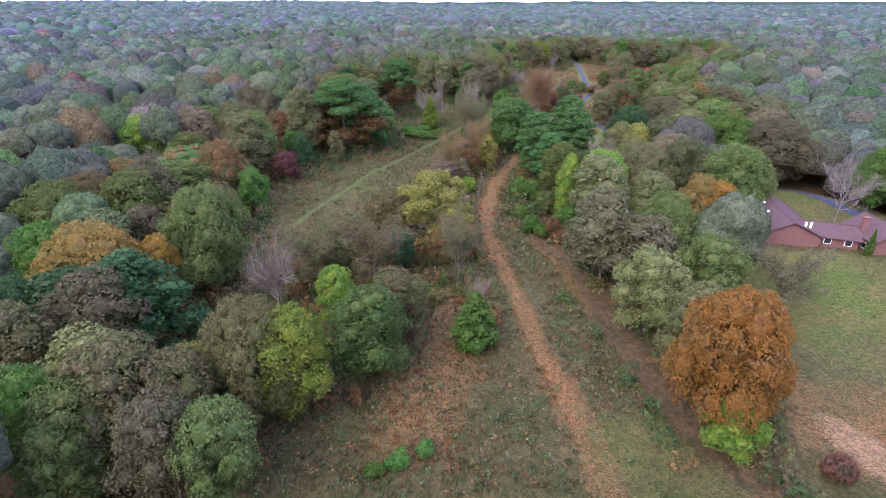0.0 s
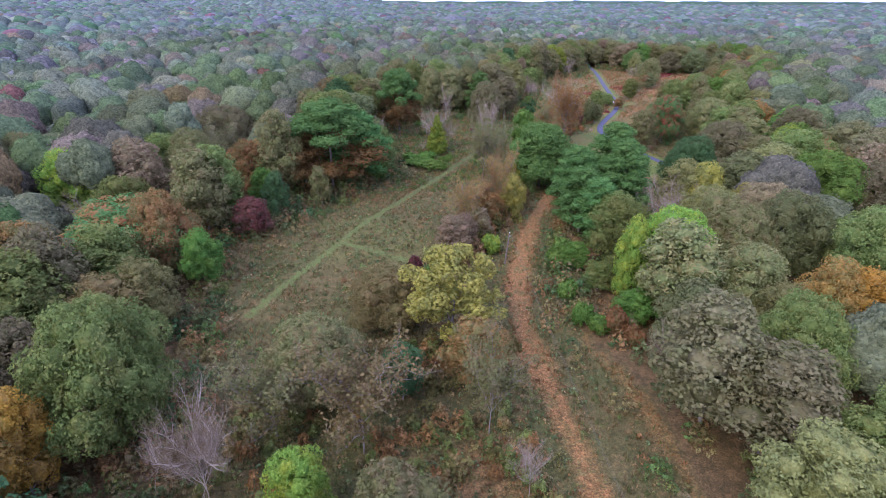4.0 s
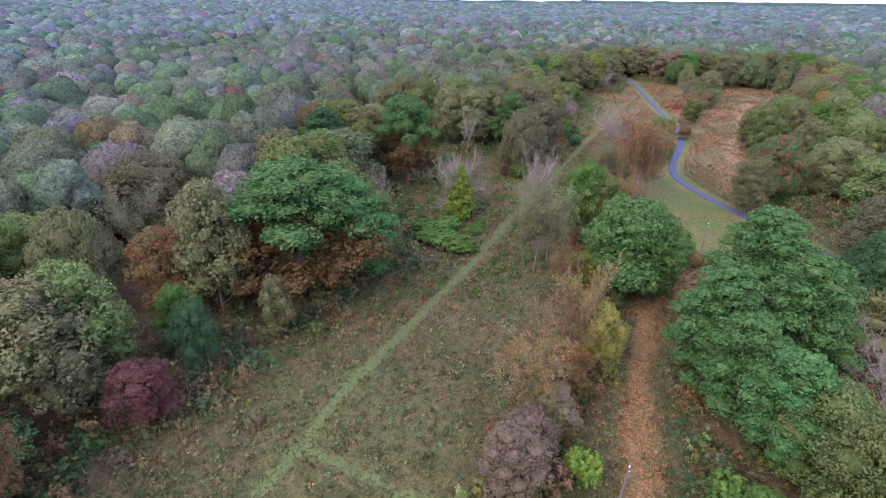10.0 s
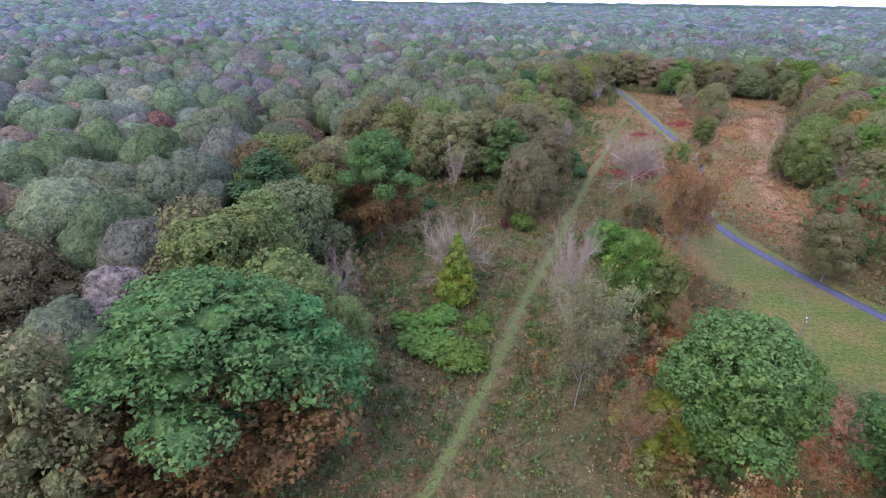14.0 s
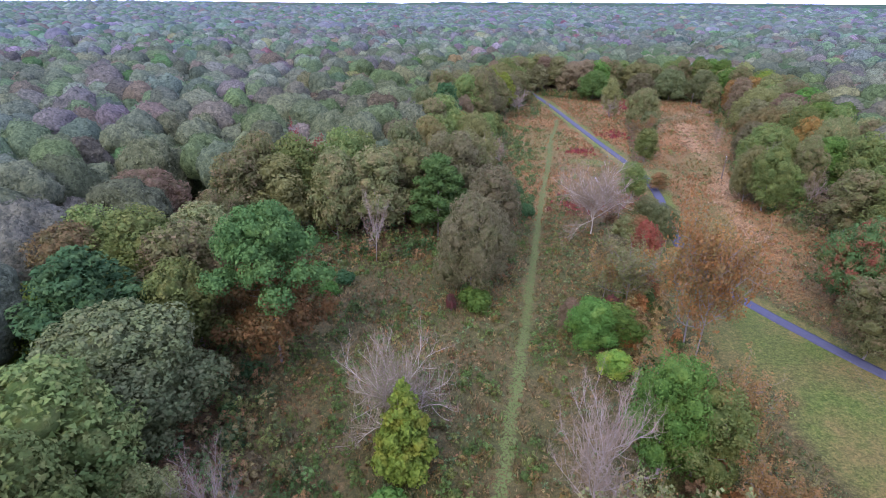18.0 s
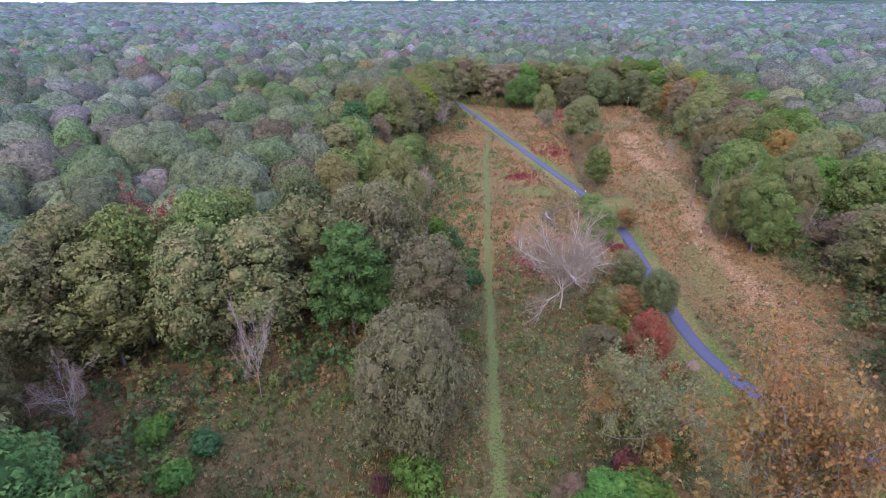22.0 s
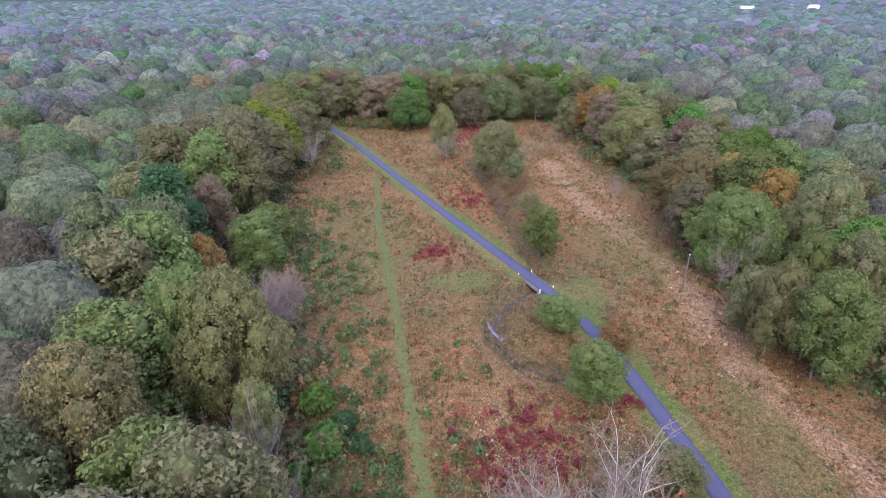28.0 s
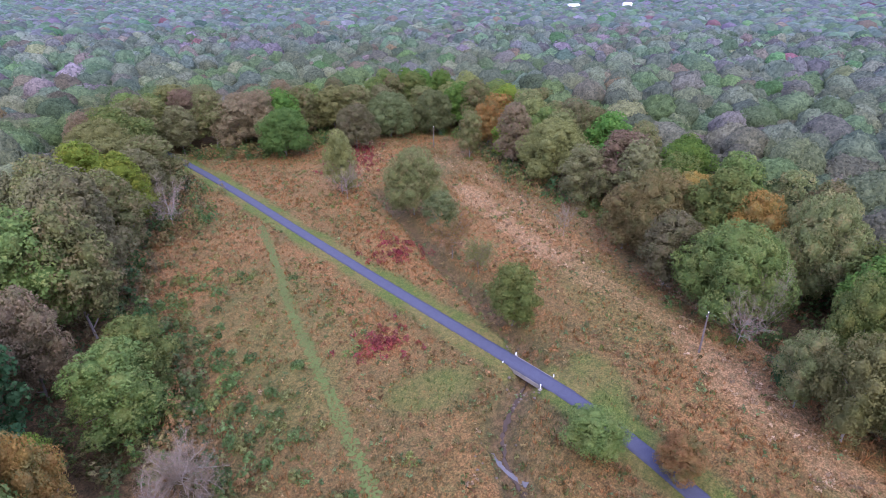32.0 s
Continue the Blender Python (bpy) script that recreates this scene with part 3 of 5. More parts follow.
def trunk_and_limbs(r, h, w, low, limbs, radius, to_blobs=None):
    top = low + (h - low) * 0.55
    pieces = [tube(*bough((0, 0, -0.3), (r.normal(0, 0.04), r.normal(0, 0.04), 1), top, radius, r, 5, 0.08, 0.1), 6)]
    for k in range(limbs):
        a = k * 2.4 + r.uniform(-0.3, 0.3)
        z = low * 0.75 + (top - low * 0.75) * (k / max(1, limbs - 1)) * 0.8
        p, q = bough((0, 0, z), (math.cos(a), math.sin(a), 0.75), w * 0.42, radius * 0.5, r, 4, 0.3, 0.08)
        pieces.append(tube(p, q, 5))
    return pieces


def oak_mesh(seed, n, size, h=14.0, w=10.0, count=16, lump=0.2, low=0.22, spacing=1.3, clump=0.8, core=0.86):
    r = np.random.RandomState(seed)
    b = crown_blobs(r, h, w, low * h, count, lump)
    return build("trunk", trunk_and_limbs(r, h, w, low * h, 5, 0.24), [BARK]), build("crown", foliage(b, n, size, r, core, 0.9, spacing, clump), [LEAF["olive"]])


def pine_mesh(seed, n, size, dead=0.0, h=17.0, w=9.0, core=0.7):
    """A pine: whorls of boughs with tufted ends; the lower share may be dead and rust-brown."""
    r = np.random.RandomState(seed)
    wood = [tube([(0, 0, -0.3), (0.1, 0, h * 0.5), (0, 0.1, h * 0.97)], [0.26, 0.17, 0.03], 6)]
    live, brown = [], []
    for k in range(46):
        u = (k + r.uniform(0, 1)) / 46
        z = h * (0.2 + 0.78 * u)
        reach = w / 2 * min(1.0, 1.25 * (1 - u) ** 0.62 + 0.08) * r.uniform(0.7, 1.05)
        a = k * 2.4 + r.uniform(-0.4, 0.4)
        p, q = bough((0, 0, z), (math.cos(a), math.sin(a), 0.12), reach, 0.06, r, 3, 0.15, 0.06)
        wood.append(tube(p, q, 4))
        for s in (0.55, 1.0):
            e = np.array(p[-1]) * s + np.array((0, 0, z)) * (1 - s)
            (brown if u < dead * r.uniform(0.7, 1.2) else live).append((*e, 0.115 * w * r.uniform(0.75, 1.3)))
    pieces, slots = [], []
    for group, slot in ((live, 0), (brown, 1)):
        if group:
            g = foliage(np.array(group), int(n * len(group) / 92), size, r, core if slot == 0 else 0.45, 0.6, 0.1 * w, 0.055 * w)
            pieces += g
            slots += [slot] * len(g)
    return build("trunk", wood, [BARK]), build("crown", pieces, [LEAF["green"], LEAF_RUST_NEEDLE], slots)


def cedar_mesh(seed, n, size, h=8.0, w=5.0):
    r = np.random.RandomState(seed)
    blobs = []
    for k in range(30):
        u = (k + 0.5) / 30
        a = k * 2.4
        q = w / 2 * (1 - u) ** 0.75 * (0.3 + 0.7 * min(1, u * 6))
        rad = 0.14 * w * (1.15 - 0.75 * u)
        blobs.append((math.cos(a) * max(0, q - rad * 0.5), math.sin(a) * max(0, q - rad * 0.5), h * (0.06 + 0.91 * u), rad))
    blobs += [(0, 0, h * u, w * 0.4 * (1 - u)) for u in (0.2, 0.4, 0.6, 0.8)]
    b = np.array(blobs)
    return build("trunk", [tube([(0, 0, -0.3), (0, 0, h * 0.9)], [0.13, 0.03], 6)], [BARK]), build("crown", foliage(b, n, size, r, 0.8, 1.3, 0.75, 0.42), [LEAF["green"]])


def twig_tree_mesh(seed, leaves, size, h=12.0, w=9.0, forks=(6, 5, 6), thick=1.0, rise=(0.3, 1.4), lift=0.07):
    """A bare or thinly leaved tree: limbs that fork three times into fine twigs, which are a darker brown."""
    r = np.random.RandomState(seed)
    wood, fine, ends = [tube(*bough((0, 0, -0.3), (0, 0, 1), h * 0.55, 0.2 * thick, r, 4, 0.1, 0.1), 6)], [], []
    for k in range(forks[0] + 2):
        a = k * 2.4 + r.uniform(-0.3, 0.3)
        z = h * (0.22 + 0.3 * k / (forks[0] + 1))
        slope = r.uniform(*rise)
        p, q = bough((0, 0, z), (math.cos(a), math.sin(a), slope), min(h * 0.62, w * 0.68) * r.uniform(0.8, 1.1), 0.1 * thick, r, 5, 0.3, lift)
        wood.append(tube(p, q, 4))
        for j in range(forks[1]):
            i = 1 + j % 5
            d = np.array(p[i]) - p[i - 1] + r.normal(0, 0.9, 3) * np.linalg.norm(np.array(p[1]) - p[0]) * 0.8
            p2, q2 = bough(p[i], d + (0, 0, 0.2), w * 0.24 * r.uniform(0.7, 1.2), 0.05 * thick, r, 3, 0.3, 0.1)
            wood.append(tube(p2, q2, 3))
            for m in range(forks[2]):
                e = p2[1 + m % 3]
                p3, q3 = bough(e, r.normal(0, 1, 3) + (0, 0, 0.9), w * 0.11 * r.uniform(0.6, 1.3), 0.03 * thick, r, 2, 0.3, 0.1)
                fine.append(tube(p3, q3, 3))
                ends += p3[1:]
    e = np.array(ends)
    fit = np.array((w / 2 / np.percentile(np.hypot(e[:, 0], e[:, 1]), 95),) * 2 + (h / np.percentile(e[:, 2], 98),))
    slots = [0] * len(wood) + [1] * len(fine)
    wood, ends = [(v * fit, f) for v, f in wood + fine], e * fit
    crown = []
    if leaves:
        e = ends
        c = e[r.choice(len(e), leaves)] + r.normal(0, 0.28, (leaves, 3))
        crown = [cards(c, r.normal(0, 1, (leaves, 3)) + (0, 0, 0.6), size, r)]
    if not leaves:
        k = slots.count(0)
        return build("trunk", wood[:k], [BARK]), build("twig_crown", wood[k:], [FINE_TWIGS])
    return build("trunk", wood, [BARK, FINE_TWIGS], slots), build("crown", crown, [LEAF["taupe"]])


def bush_mesh(seed, n, size, h=2.0, w=3.0):
    r = np.random.RandomState(seed)
    b = np.array([(r.uniform(-0.28, 0.28) * w, r.uniform(-0.28, 0.28) * w, h * r.uniform(0.3, 0.68), 0.24 * w * r.uniform(0.8, 1.2)) for _ in range(8)])
    stems = [tube(*bough((0, 0, -0.1), (r.normal(0, 0.5), r.normal(0, 0.5), 1), h * 0.6, 0.03, r, 3), 4) for _ in range(4)]
    return build("stems", stems, [BARK]), build("leaves", foliage(b, n, size, r, 0.75, 0.9, 0.75, 0.42), [LEAF["green"]])


SHAPES = {
    "oak": ([oak_mesh(11 + k, 14500, 0.29, 18, 13, 15 + 2 * k, 0.21 - 0.008 * k, 0.1, 1.35, 0.88, 0.64) for k in range(6)], 18, 13),
    "broad_oak": ([oak_mesh(21 + k, 32000, 0.3, 19, 20, 34, 0.15, 0.1, 1.4, 0.92, 0.6) for k in range(2)], 19, 20),
    "round": ([oak_mesh(31, 26000, 0.3, 15.5, 14, 24, 0.19, 0.05, 1.25, 0.82, 0.66)], 15.5, 14),
    "yellowtree": ([oak_mesh(35, 13000, 0.33, 17, 13, 26, 0.115, 0.16, 1.1, 0.62, 0.4)], 17, 13),
    "pine": ([pine_mesh(41 + k, 20000, 0.32, 0, 22, 12, 0.7) for k in range(3)], 22, 12),
    "deadpine": ([pine_mesh(51 + k, 34000, 0.36, 0.5, 25, 18, 0.7) for k in range(2)], 25, 18),
    "cedar": ([cedar_mesh(61 + k, 9000, 0.26, 10.5, 6.5) for k in range(2)], 10.5, 6.5),
    "bare": ([twig_tree_mesh(71 + k, 0, 0, 15.5, 11.5, (11, 10, 11), 0.5) for k in range(4)], 15.5, 11.5),
    "birch": ([twig_tree_mesh(95 + k, 0, 0, 20, 9, (18, 12, 15), 0.48, (0.5, 1.3), 0.06) for k in range(2)], 20, 9),
    "twiggy": ([twig_tree_mesh(81 + k, 6000, 0.34, 15.5, 11.5, (10, 8, 6), 0.7) for k in range(3)], 15.5, 11.5),
    "twigtree": ([twig_tree_mesh(91 + k, 9000, 0.2, 15.5, 18, (18, 13, 14), 0.95, (0.05, 1.5), -0.01) for k in range(2)], 15.5, 18),
    "bush": ([bush_mesh(101 + k, 1500, 0.27, 2.6, 4) for k in range(4)], 2.6, 4),
    "wood_tree": ([oak_mesh(121 + k, 9000, 0.42, 22, 13, 12 + k, 0.22, 0.12, 1.65, 1.05, 0.64) for k in range(8)], 22, 13),
    "wood_pine": ([pine_mesh(131 + k, 9000, 0.45, 0, 22, 12, 0.6) for k in range(2)], 22, 12),
}
NAMES = {"oak": "deciduous_tree", "round": "deciduous_tree", "yellowtree": "deciduous_tree", "pine": "pine_tree", "deadpine": "pine_tree", "cedar": "cedar_tree",
         "bare": "bare_tree", "birch": "bare_tree", "twiggy": "deciduous_tree", "twigtree": "deciduous_tree", "bush": "bush", "wood_tree": "deciduous_tree", "wood_pine": "pine_tree"}
WORDS = {"olive": "dull olive", "olivegreen": "olive-green", "green": "fresh green", "greygreen": "grey-green", "bluegreen": "dark blue-green", "dark": "dark green", "pinegreen": "bluish green", "taupe": "faded taupe-brown", "brown": "brown",
         "rust": "rust-red and green", "orange": "bright orange", "orangebrown": "orange-brown", "yellow": "yellow", "yellowolive": "yellow-olive", "lime": "lime-green", "yellowgreen": "yellow-green", "red": "red", "redgreen": "green and red",
         "maroon": "maroon", "plum": "plum-brown", "pink": "pinkish grey", "grey": "grey", "pale": "pale grey", "white": "whitish grey"}
FORMS = {"oak": "deciduous tree with dense lumpy crown", "round": "deciduous tree with dense round crown", "yellowtree": "deciduous tree with open loose crown", "pine": "pine tree with tufted boughs",
         "deadpine": "broad pine with rust-brown dying lower boughs", "cedar": "cone-shaped cedar with dense needles", "bare": "leafless tree with fine bare twigs", "birch": "tall leafless tree with fine upright twigs", "twiggy": "thinning deciduous tree with twigs showing",
         "twigtree": "spreading half-bare tree with fine twigs", "bush": "low leafy bush", "wood_tree": "leafy woodland tree", "wood_pine": "woodland pine"}
PLACES = {"bush": "in the meadow", "wood_tree": "in the woods", "wood_pine": "in the woods"}
STANDING = []


def plant(kind, x, y, h, w, tint, group=""):
    """Sets one plant, h high and w across, on the ground."""
    shapes, h0, w0 = SHAPES["broad_oak" if kind == "oak" and w > 15.5 else kind]
    wood, crown = shapes[RNG.randint(len(shapes))]
    root = new(NAMES[kind])
    s, sz = w / w0, h / h0
    root.matrix_basis = Matrix.LocRotScale((x, y, float(height(x, y)) - 0.05), Euler((0, 0, RNG.uniform(0, 6.28))), (s, s, sz))
    tagged(root, WORDS[tint] + " " + FORMS[kind] + " " + PLACES.get(kind, "by the meadow"), "bush" if kind == "bush" else "tree", group)
    leafless = kind in ("bare", "birch")
    names = ("stems", "leaves") if kind == "bush" else ("trunk", "twig_crown") if leafless else ("trunk", "crown")
    a = new(names[0], wood)
    a.parent = root
    if tint in TWIGS or kind == "twigtree":
        a.material_slots[0].link = "OBJECT"
        a.material_slots[0].material = TWIGS.get(tint, TWIGS["white"])
    b = new(names[1], crown)
    b.parent = root
    if not leafless:
        b.material_slots[0].link = "OBJECT"
        b.material_slots[0].material = LEAF[tint]
    if kind != "bush":
        STANDING.append((x, y, w / 2))
    return root


# ---- single trees and bushes ----
plant("round", 26.4, 198.9, 19.5, 20.2, "bluegreen")
plant("oak", 40.3, 59.8, 21.4, 16.9, "orange")
plant("yellowtree", -2.1, 123.5, 18.9, 18.2, "yellow")
plant("oak", 89.8, 165.1, 19.5, 25.9, "green")
plant("twiggy", 98.8, 177.5, 18.2, 10, "rust")
plant("oak", 67.3, 141.7, 18.2, 17.2, "greygreen")
plant("oak", 65.9, 149.9, 18.2, 16.6, "plum")
plant("oak", 78.1, 133.1, 15.6, 17.4, "olivegreen")
plant("oak", 65, 118.4, 14.3, 12.3, "orange")
plant("oak", 53.4, 116.4, 15.6, 13.1, "yellowolive")
plant("oak", 99.2, 156.7, 19.5, 24.6, "taupe")
plant("oak", 62.7, 169.7, 16.9, 9.5, "yellow")
plant("oak", 52.5, 127.7, 16.9, 14.3, "olive")
plant("oak", -70.9, 146, 16.2, 28.3, "redgreen")
plant("oak", 35, 349.6, 20.8, 16.4, "yellowolive")
plant("oak", 44.2, 141.2, 17.4, 15.6, "lime")
plant("oak", 35.4, 153.7, 15.6, 13, "olivegreen")
plant("oak", 56, 149.9, 16.9, 14.2, "olive")
plant("bare", 47.5, 160.7, 14.3, 10.9, "pale")
plant("oak", 66.6, 158.3, 15.6, 8.7, "yellow")
plant("oak", 25.6, 147.9, 6.5, 7.3, "green")
plant("oak", 29.1, 140.1, 6.5, 7.7, "olivegreen")
plant("oak", 33.4, 129.5, 6.5, 8.2, "green")
plant("bush", 28.2, 125.6, 5.2, 5.1, "rust")
plant("bush", 23.4, 128.3, 5.2, 4.4, "green")
plant("bush", 22.5, 136.8, 3.9, 4.9, "green")
plant("twiggy", -14.3, 96.9, 17.8, 15.5, "brown")
plant("twiggy", -26.9, 99.1, 13.9, 12.6, "olive")
plant("twigtree", -32.1, 88.4, 16.1, 10.4, "brown")
plant("twiggy", 3.2, 100.2, 16.8, 9.6, "olive")
plant("bare", 7.4, 89.7, 8.5, 4.9, "pale")
plant("bare", 35.8, 109.1, 10.9, 8.1, "white")
plant("twiggy", 13.1, 212.9, 16.8, 12.2, "olive")
plant("twiggy", 2.5, 163.4, 14.6, 10.3, "rust")
plant("oak", -1, 153, 9.8, 9.5, "plum")
plant("oak", 8.2, 169.4, 9, 8.1, "orangebrown")
plant("twiggy", 12.5, 176.9, 17, 9.1, "rust")
plant("oak", 5.3, 162, 7.9, 7, "plum")
plant("oak", 18.1, 199.3, 8.8, 9.8, "yellowgreen")
plant("twiggy", 32.6, 221.1, 9, 8.7, "rust")
plant("oak", 29, 228.9, 15.1, 11.4, "olivegreen")
plant("twiggy", 45.2, 253, 23.1, 14.7, "orangebrown")
plant("twiggy", 41.5, 265.9, 13.9, 12, "olive")
plant("oak", 29.5, 248.4, 4.7, 6.1, "lime")
plant("oak", -27.2, 60.7, 19.5, 15.6, "yellowolive")
plant("oak", -40.8, 52.5, 19.5, 15.3, "olive")
plant("oak", -34.5, 53.8, 16.9, 11.8, "olive")
plant("oak", -44.5, 47.6, 16.9, 12.1, "olivegreen")
plant("oak", -26.5, 45.9, 15.6, 10.7, "olivegreen")
plant("oak", 51.1, 89, 16.9, 15.5, "olivegreen")
plant("oak", 37.8, 83.2, 16.9, 14.7, "yellowolive")
plant("oak", 42.0, 73.0, 15.6, 12.0, "olive")
plant("oak", -62.1, 83.6, 20.8, 20.2, "orangebrown")
plant("oak", -86.2, 110.1, 19.5, 20.8, "olivegreen")
plant("birch", 11.4, 222.7, 22.1, 9.1, "pale")
plant("oak", 84.9, 255.5, 18.3, 16.5, "redgreen")
plant("cedar", -5.6, 237.4, 14.6, 8.7, "yellowgreen")
plant("twigtree", -6, 243, 15.6, 14.2, "taupe")
plant("deadpine", -21.4, 263.6, 26.5, 17.6, "pinegreen")
plant("oak", 105.2, 360, 12.3, 10, "olivegreen")
plant("twiggy", 118.3, 383.4, 10.5, 10.4, "rust")
plant("twiggy", 115.3, 374.3, 7.5, 7.8, "yellowolive")
plant("oak", 132.2, 406.5, 17.2, 15.6, "olive")
plant("oak", 128.3, 394.8, 9.8, 9.2, "greygreen")
plant("oak", 130.9, 432.9, 18.5, 9.6, "yellowolive")
plant("bare", 129, 428.5, 10.7, 11.7, "grey")
plant("oak", 145, 477.2, 16.2, 18.2, "bluegreen")
plant("bare", 142.9, 368.8, 9, 5.6, "grey")
plant("oak", 179.3, 390.7, 17.7, 22.9, "yellowolive")
plant("oak", 192.1, 413.5, 14.6, 14.2, "lime")
plant("oak", 183, 424.7, 16.1, 9.4, "olive")
plant("bare", 87.6, 445.6, 13.9, 13.9, "pale")
plant("twigtree", 44.1, 362.7, 11.3, 9.9, "pink")
plant("oak", 50.6, 386.5, 14, 12.6, "olivegreen")
plant("oak", 39.8, 381.7, 10.7, 6, "lime")
plant("oak", 75.4, 320.2, 10.7, 8.7, "olivegreen")
plant("oak", 88.8, 326.6, 5.6, 6.5, "rust")
plant("twigtree", 52.6, 300.6, 17.8, 19.9, "plum")
plant("oak", 56.2, 281.6, 8.3, 6.0, "maroon")
plant("oak", 63.8, 289.5, 11.3, 5.7, "greygreen")
plant("twiggy", 43.6, 248.2, 24.7, 13.2, "orangebrown")
plant("bush", 7.8, 154.2, 4.7, 4.9, "lime")
plant("oak", -49.8, 162.4, 10.3, 9.2, "maroon")
plant("deadpine", -37.1, 198, 26, 28.1, "pinegreen")
plant("cedar", 5.7, 78.1, 11.3, 9.6, "green")
plant("oak", -12, 69.8, 17, 14, "bluegreen")
plant("oak", 14.6, 175, 12.1, 7.8, "yellow")
plant("twiggy", 8.6, 174.7, 12.5, 7.9, "rust")
plant("twiggy", 3.1, 170.3, 9.6, 8.6, "rust")
plant("twiggy", 9.4, 207.7, 19.8, 11.8, "olive")
plant("oak", 25, 230, 18.5, 10.1, "green")
plant("twiggy", 32.9, 230, 14.8, 10.1, "rust")
plant("oak", 34.2, 257.8, 6.6, 10.8, "green")
plant("oak", 52.4, 277.8, 12.6, 7.2, "red")
plant("twiggy", 45.4, 272.4, 10.5, 9.2, "olive")
plant("oak", 67.3, 290.7, 9.5, 5.7, "greygreen")
plant("twigtree", 50.4, 371.2, 7.3, 8.3, "pink")
plant("oak", 15.1, 279.6, 19.5, 15.7, "taupe")
plant("pine", 14.3, 306.7, 20.8, 12.9, "pinegreen")
plant("bare", -2.2, 295.6, 17.6, 7.7, "pale")
plant("oak", 51.5, 276.1, 6.5, 4.3, "rust")
plant("oak", 85.5, 336.2, 6.5, 8.2, "olivegreen")
plant("oak", 34.6, 339, 11.7, 6.5, "yellowolive")
plant("bare", 39.8, 349.8, 11.7, 6.5, "grey")
plant("twiggy", -15.6, 329.7, 22.1, 10, "red")
plant("oak", 25.7, 298.6, 20.2, 14.3, "taupe")
plant("oak", -22.2, 61.9, 18.2, 14.4, "yellowgreen")
plant("oak", -19.6, 84.9, 13, 7.7, "lime")
plant("oak", -8.2, 80.5, 14.3, 11.6, "olive")
plant("oak", -34.6, 58.9, 14.3, 7.2, "yellow")
plant("oak", -32.4, 45.4, 16.9, 11.7, "taupe")
plant("oak", -49.7, 48.4, 18.2, 10.3, "green")
plant("oak", -43.4, 43.9, 14.3, 9.2, "olivegreen")
plant("bare", -41.1, 46.8, 14.3, 7, "grey")
plant("oak", -54.7, 89.7, 16.9, 9.4, "orange")
plant("oak", -48.8, 99.2, 22.1, 18.7, "olivegreen")
plant("oak", -83.3, 117.8, 19.5, 18.2, "brown")
plant("oak", -84, 134.2, 18.2, 14.6, "rust")
plant("oak", -63.1, 145.3, 18.2, 15.6, "rust")
plant("oak", -97, 169.7, 19.5, 13.4, "lime")
plant("oak", -76.4, 156.5, 18.2, 15, "olivegreen")
plant("bare", -81.9, 155.6, 14.3, 15.1, "grey")
plant("oak", -124, 159.2, 16.9, 15.3, "olive")
plant("oak", -75.4, 89.4, 19.5, 13.4, "green")
plant("oak", -67.5, 71.2, 18.2, 10.3, "dark")
plant("oak", -122.1, 190.3, 18.2, 15.9, "olive")
plant("oak", -74.4, 189, 19.5, 15.7, "olive")
plant("oak", -13.7, 128.4, 11.7, 15.7, "brown")
plant("oak", -22.9, 107.8, 14.3, 15.9, "olive")
plant("oak", 2.1, 112.5, 11.7, 11.6, "rust")
plant("oak", -9.6, 107.8, 10.4, 7.5, "dark")
plant("bare", 7.5, 93.5, 5.2, 5.1, "grey")
plant("oak", 39, 53.6, 9.1, 8.1, "lime")
plant("oak", 49.4, 107.5, 18.0, 15.6, "olivegreen")
plant("oak", 60.8, 118.6, 16.9, 11.2, "orangebrown")
plant("oak", 71.8, 125.7, 19.5, 14.4, "olivegreen")
plant("oak", 56.3, 140.5, 18.2, 17.0, "olive")
plant("oak", 59.9, 174.8, 15.6, 14.8, "yellowolive")
plant("twiggy", 67.0, 89.5, 13.0, 14.0, "taupe")
plant("oak", 39.6, 67.5, 10.4, 8.2, "olivegreen")
plant("bare", 98.5, 122.9, 16.9, 17.7, "pale")
plant("oak", 113.6, 132.3, 16.9, 13, "green")
plant("bush", 51.7, 49.4, 3.9, 4.3, "maroon")
plant("bare", 33.4, 112.6, 10.4, 7.8, "grey")
plant("pine", 45.2, 188.5, 22.1, 16.1, "pinegreen")
plant("pine", 30.8, 173.6, 19.5, 12.3, "pinegreen")
plant("pine", 43.3, 173.3, 20.8, 13.1, "pinegreen")
plant("pine", 30.6, 164.7, 16.9, 12.1, "pinegreen")
plant("pine", 32.5, 157.2, 16.9, 11.1, "pinegreen")
plant("oak", 66.8, 188.2, 18.2, 16.4, "dark")
plant("bare", 54.2, 166.7, 13, 15.2, "pale")
plant("oak", 34.5, 146, 18.2, 13.3, "olivegreen")
plant("oak", 33.9, 136.1, 18.2, 7.2, "lime")
plant("oak", 84.9, 208.3, 18.2, 20.7, "taupe")
plant("oak", 104.4, 257.3, 16.9, 20.3, "olive")
plant("bush", 21.8, 149.4, 6.5, 7.2, "green")
plant("oak", 0.9, 156.7, 9.1, 8.5, "plum")
plant("oak", -2.5, 155.3, 6.5, 3.5, "orange")
plant("bush", -9.1, 144.6, 5.2, 3.4, "maroon")
plant("bush", -6.4, 142, 3.9, 3.6, "green")
plant("twiggy", 13.1, 196.8, 11.7, 7.4, "rust")
plant("pine", -28.9, 202.5, 22.1, 17.2, "pinegreen")
plant("oak", -85.3, 193.2, 18.2, 14, "olivegreen")
plant("oak", -62.5, 176, 11.7, 9.5, "olive")
plant("oak", -122.1, 279.4, 16.9, 13.5, "yellow")
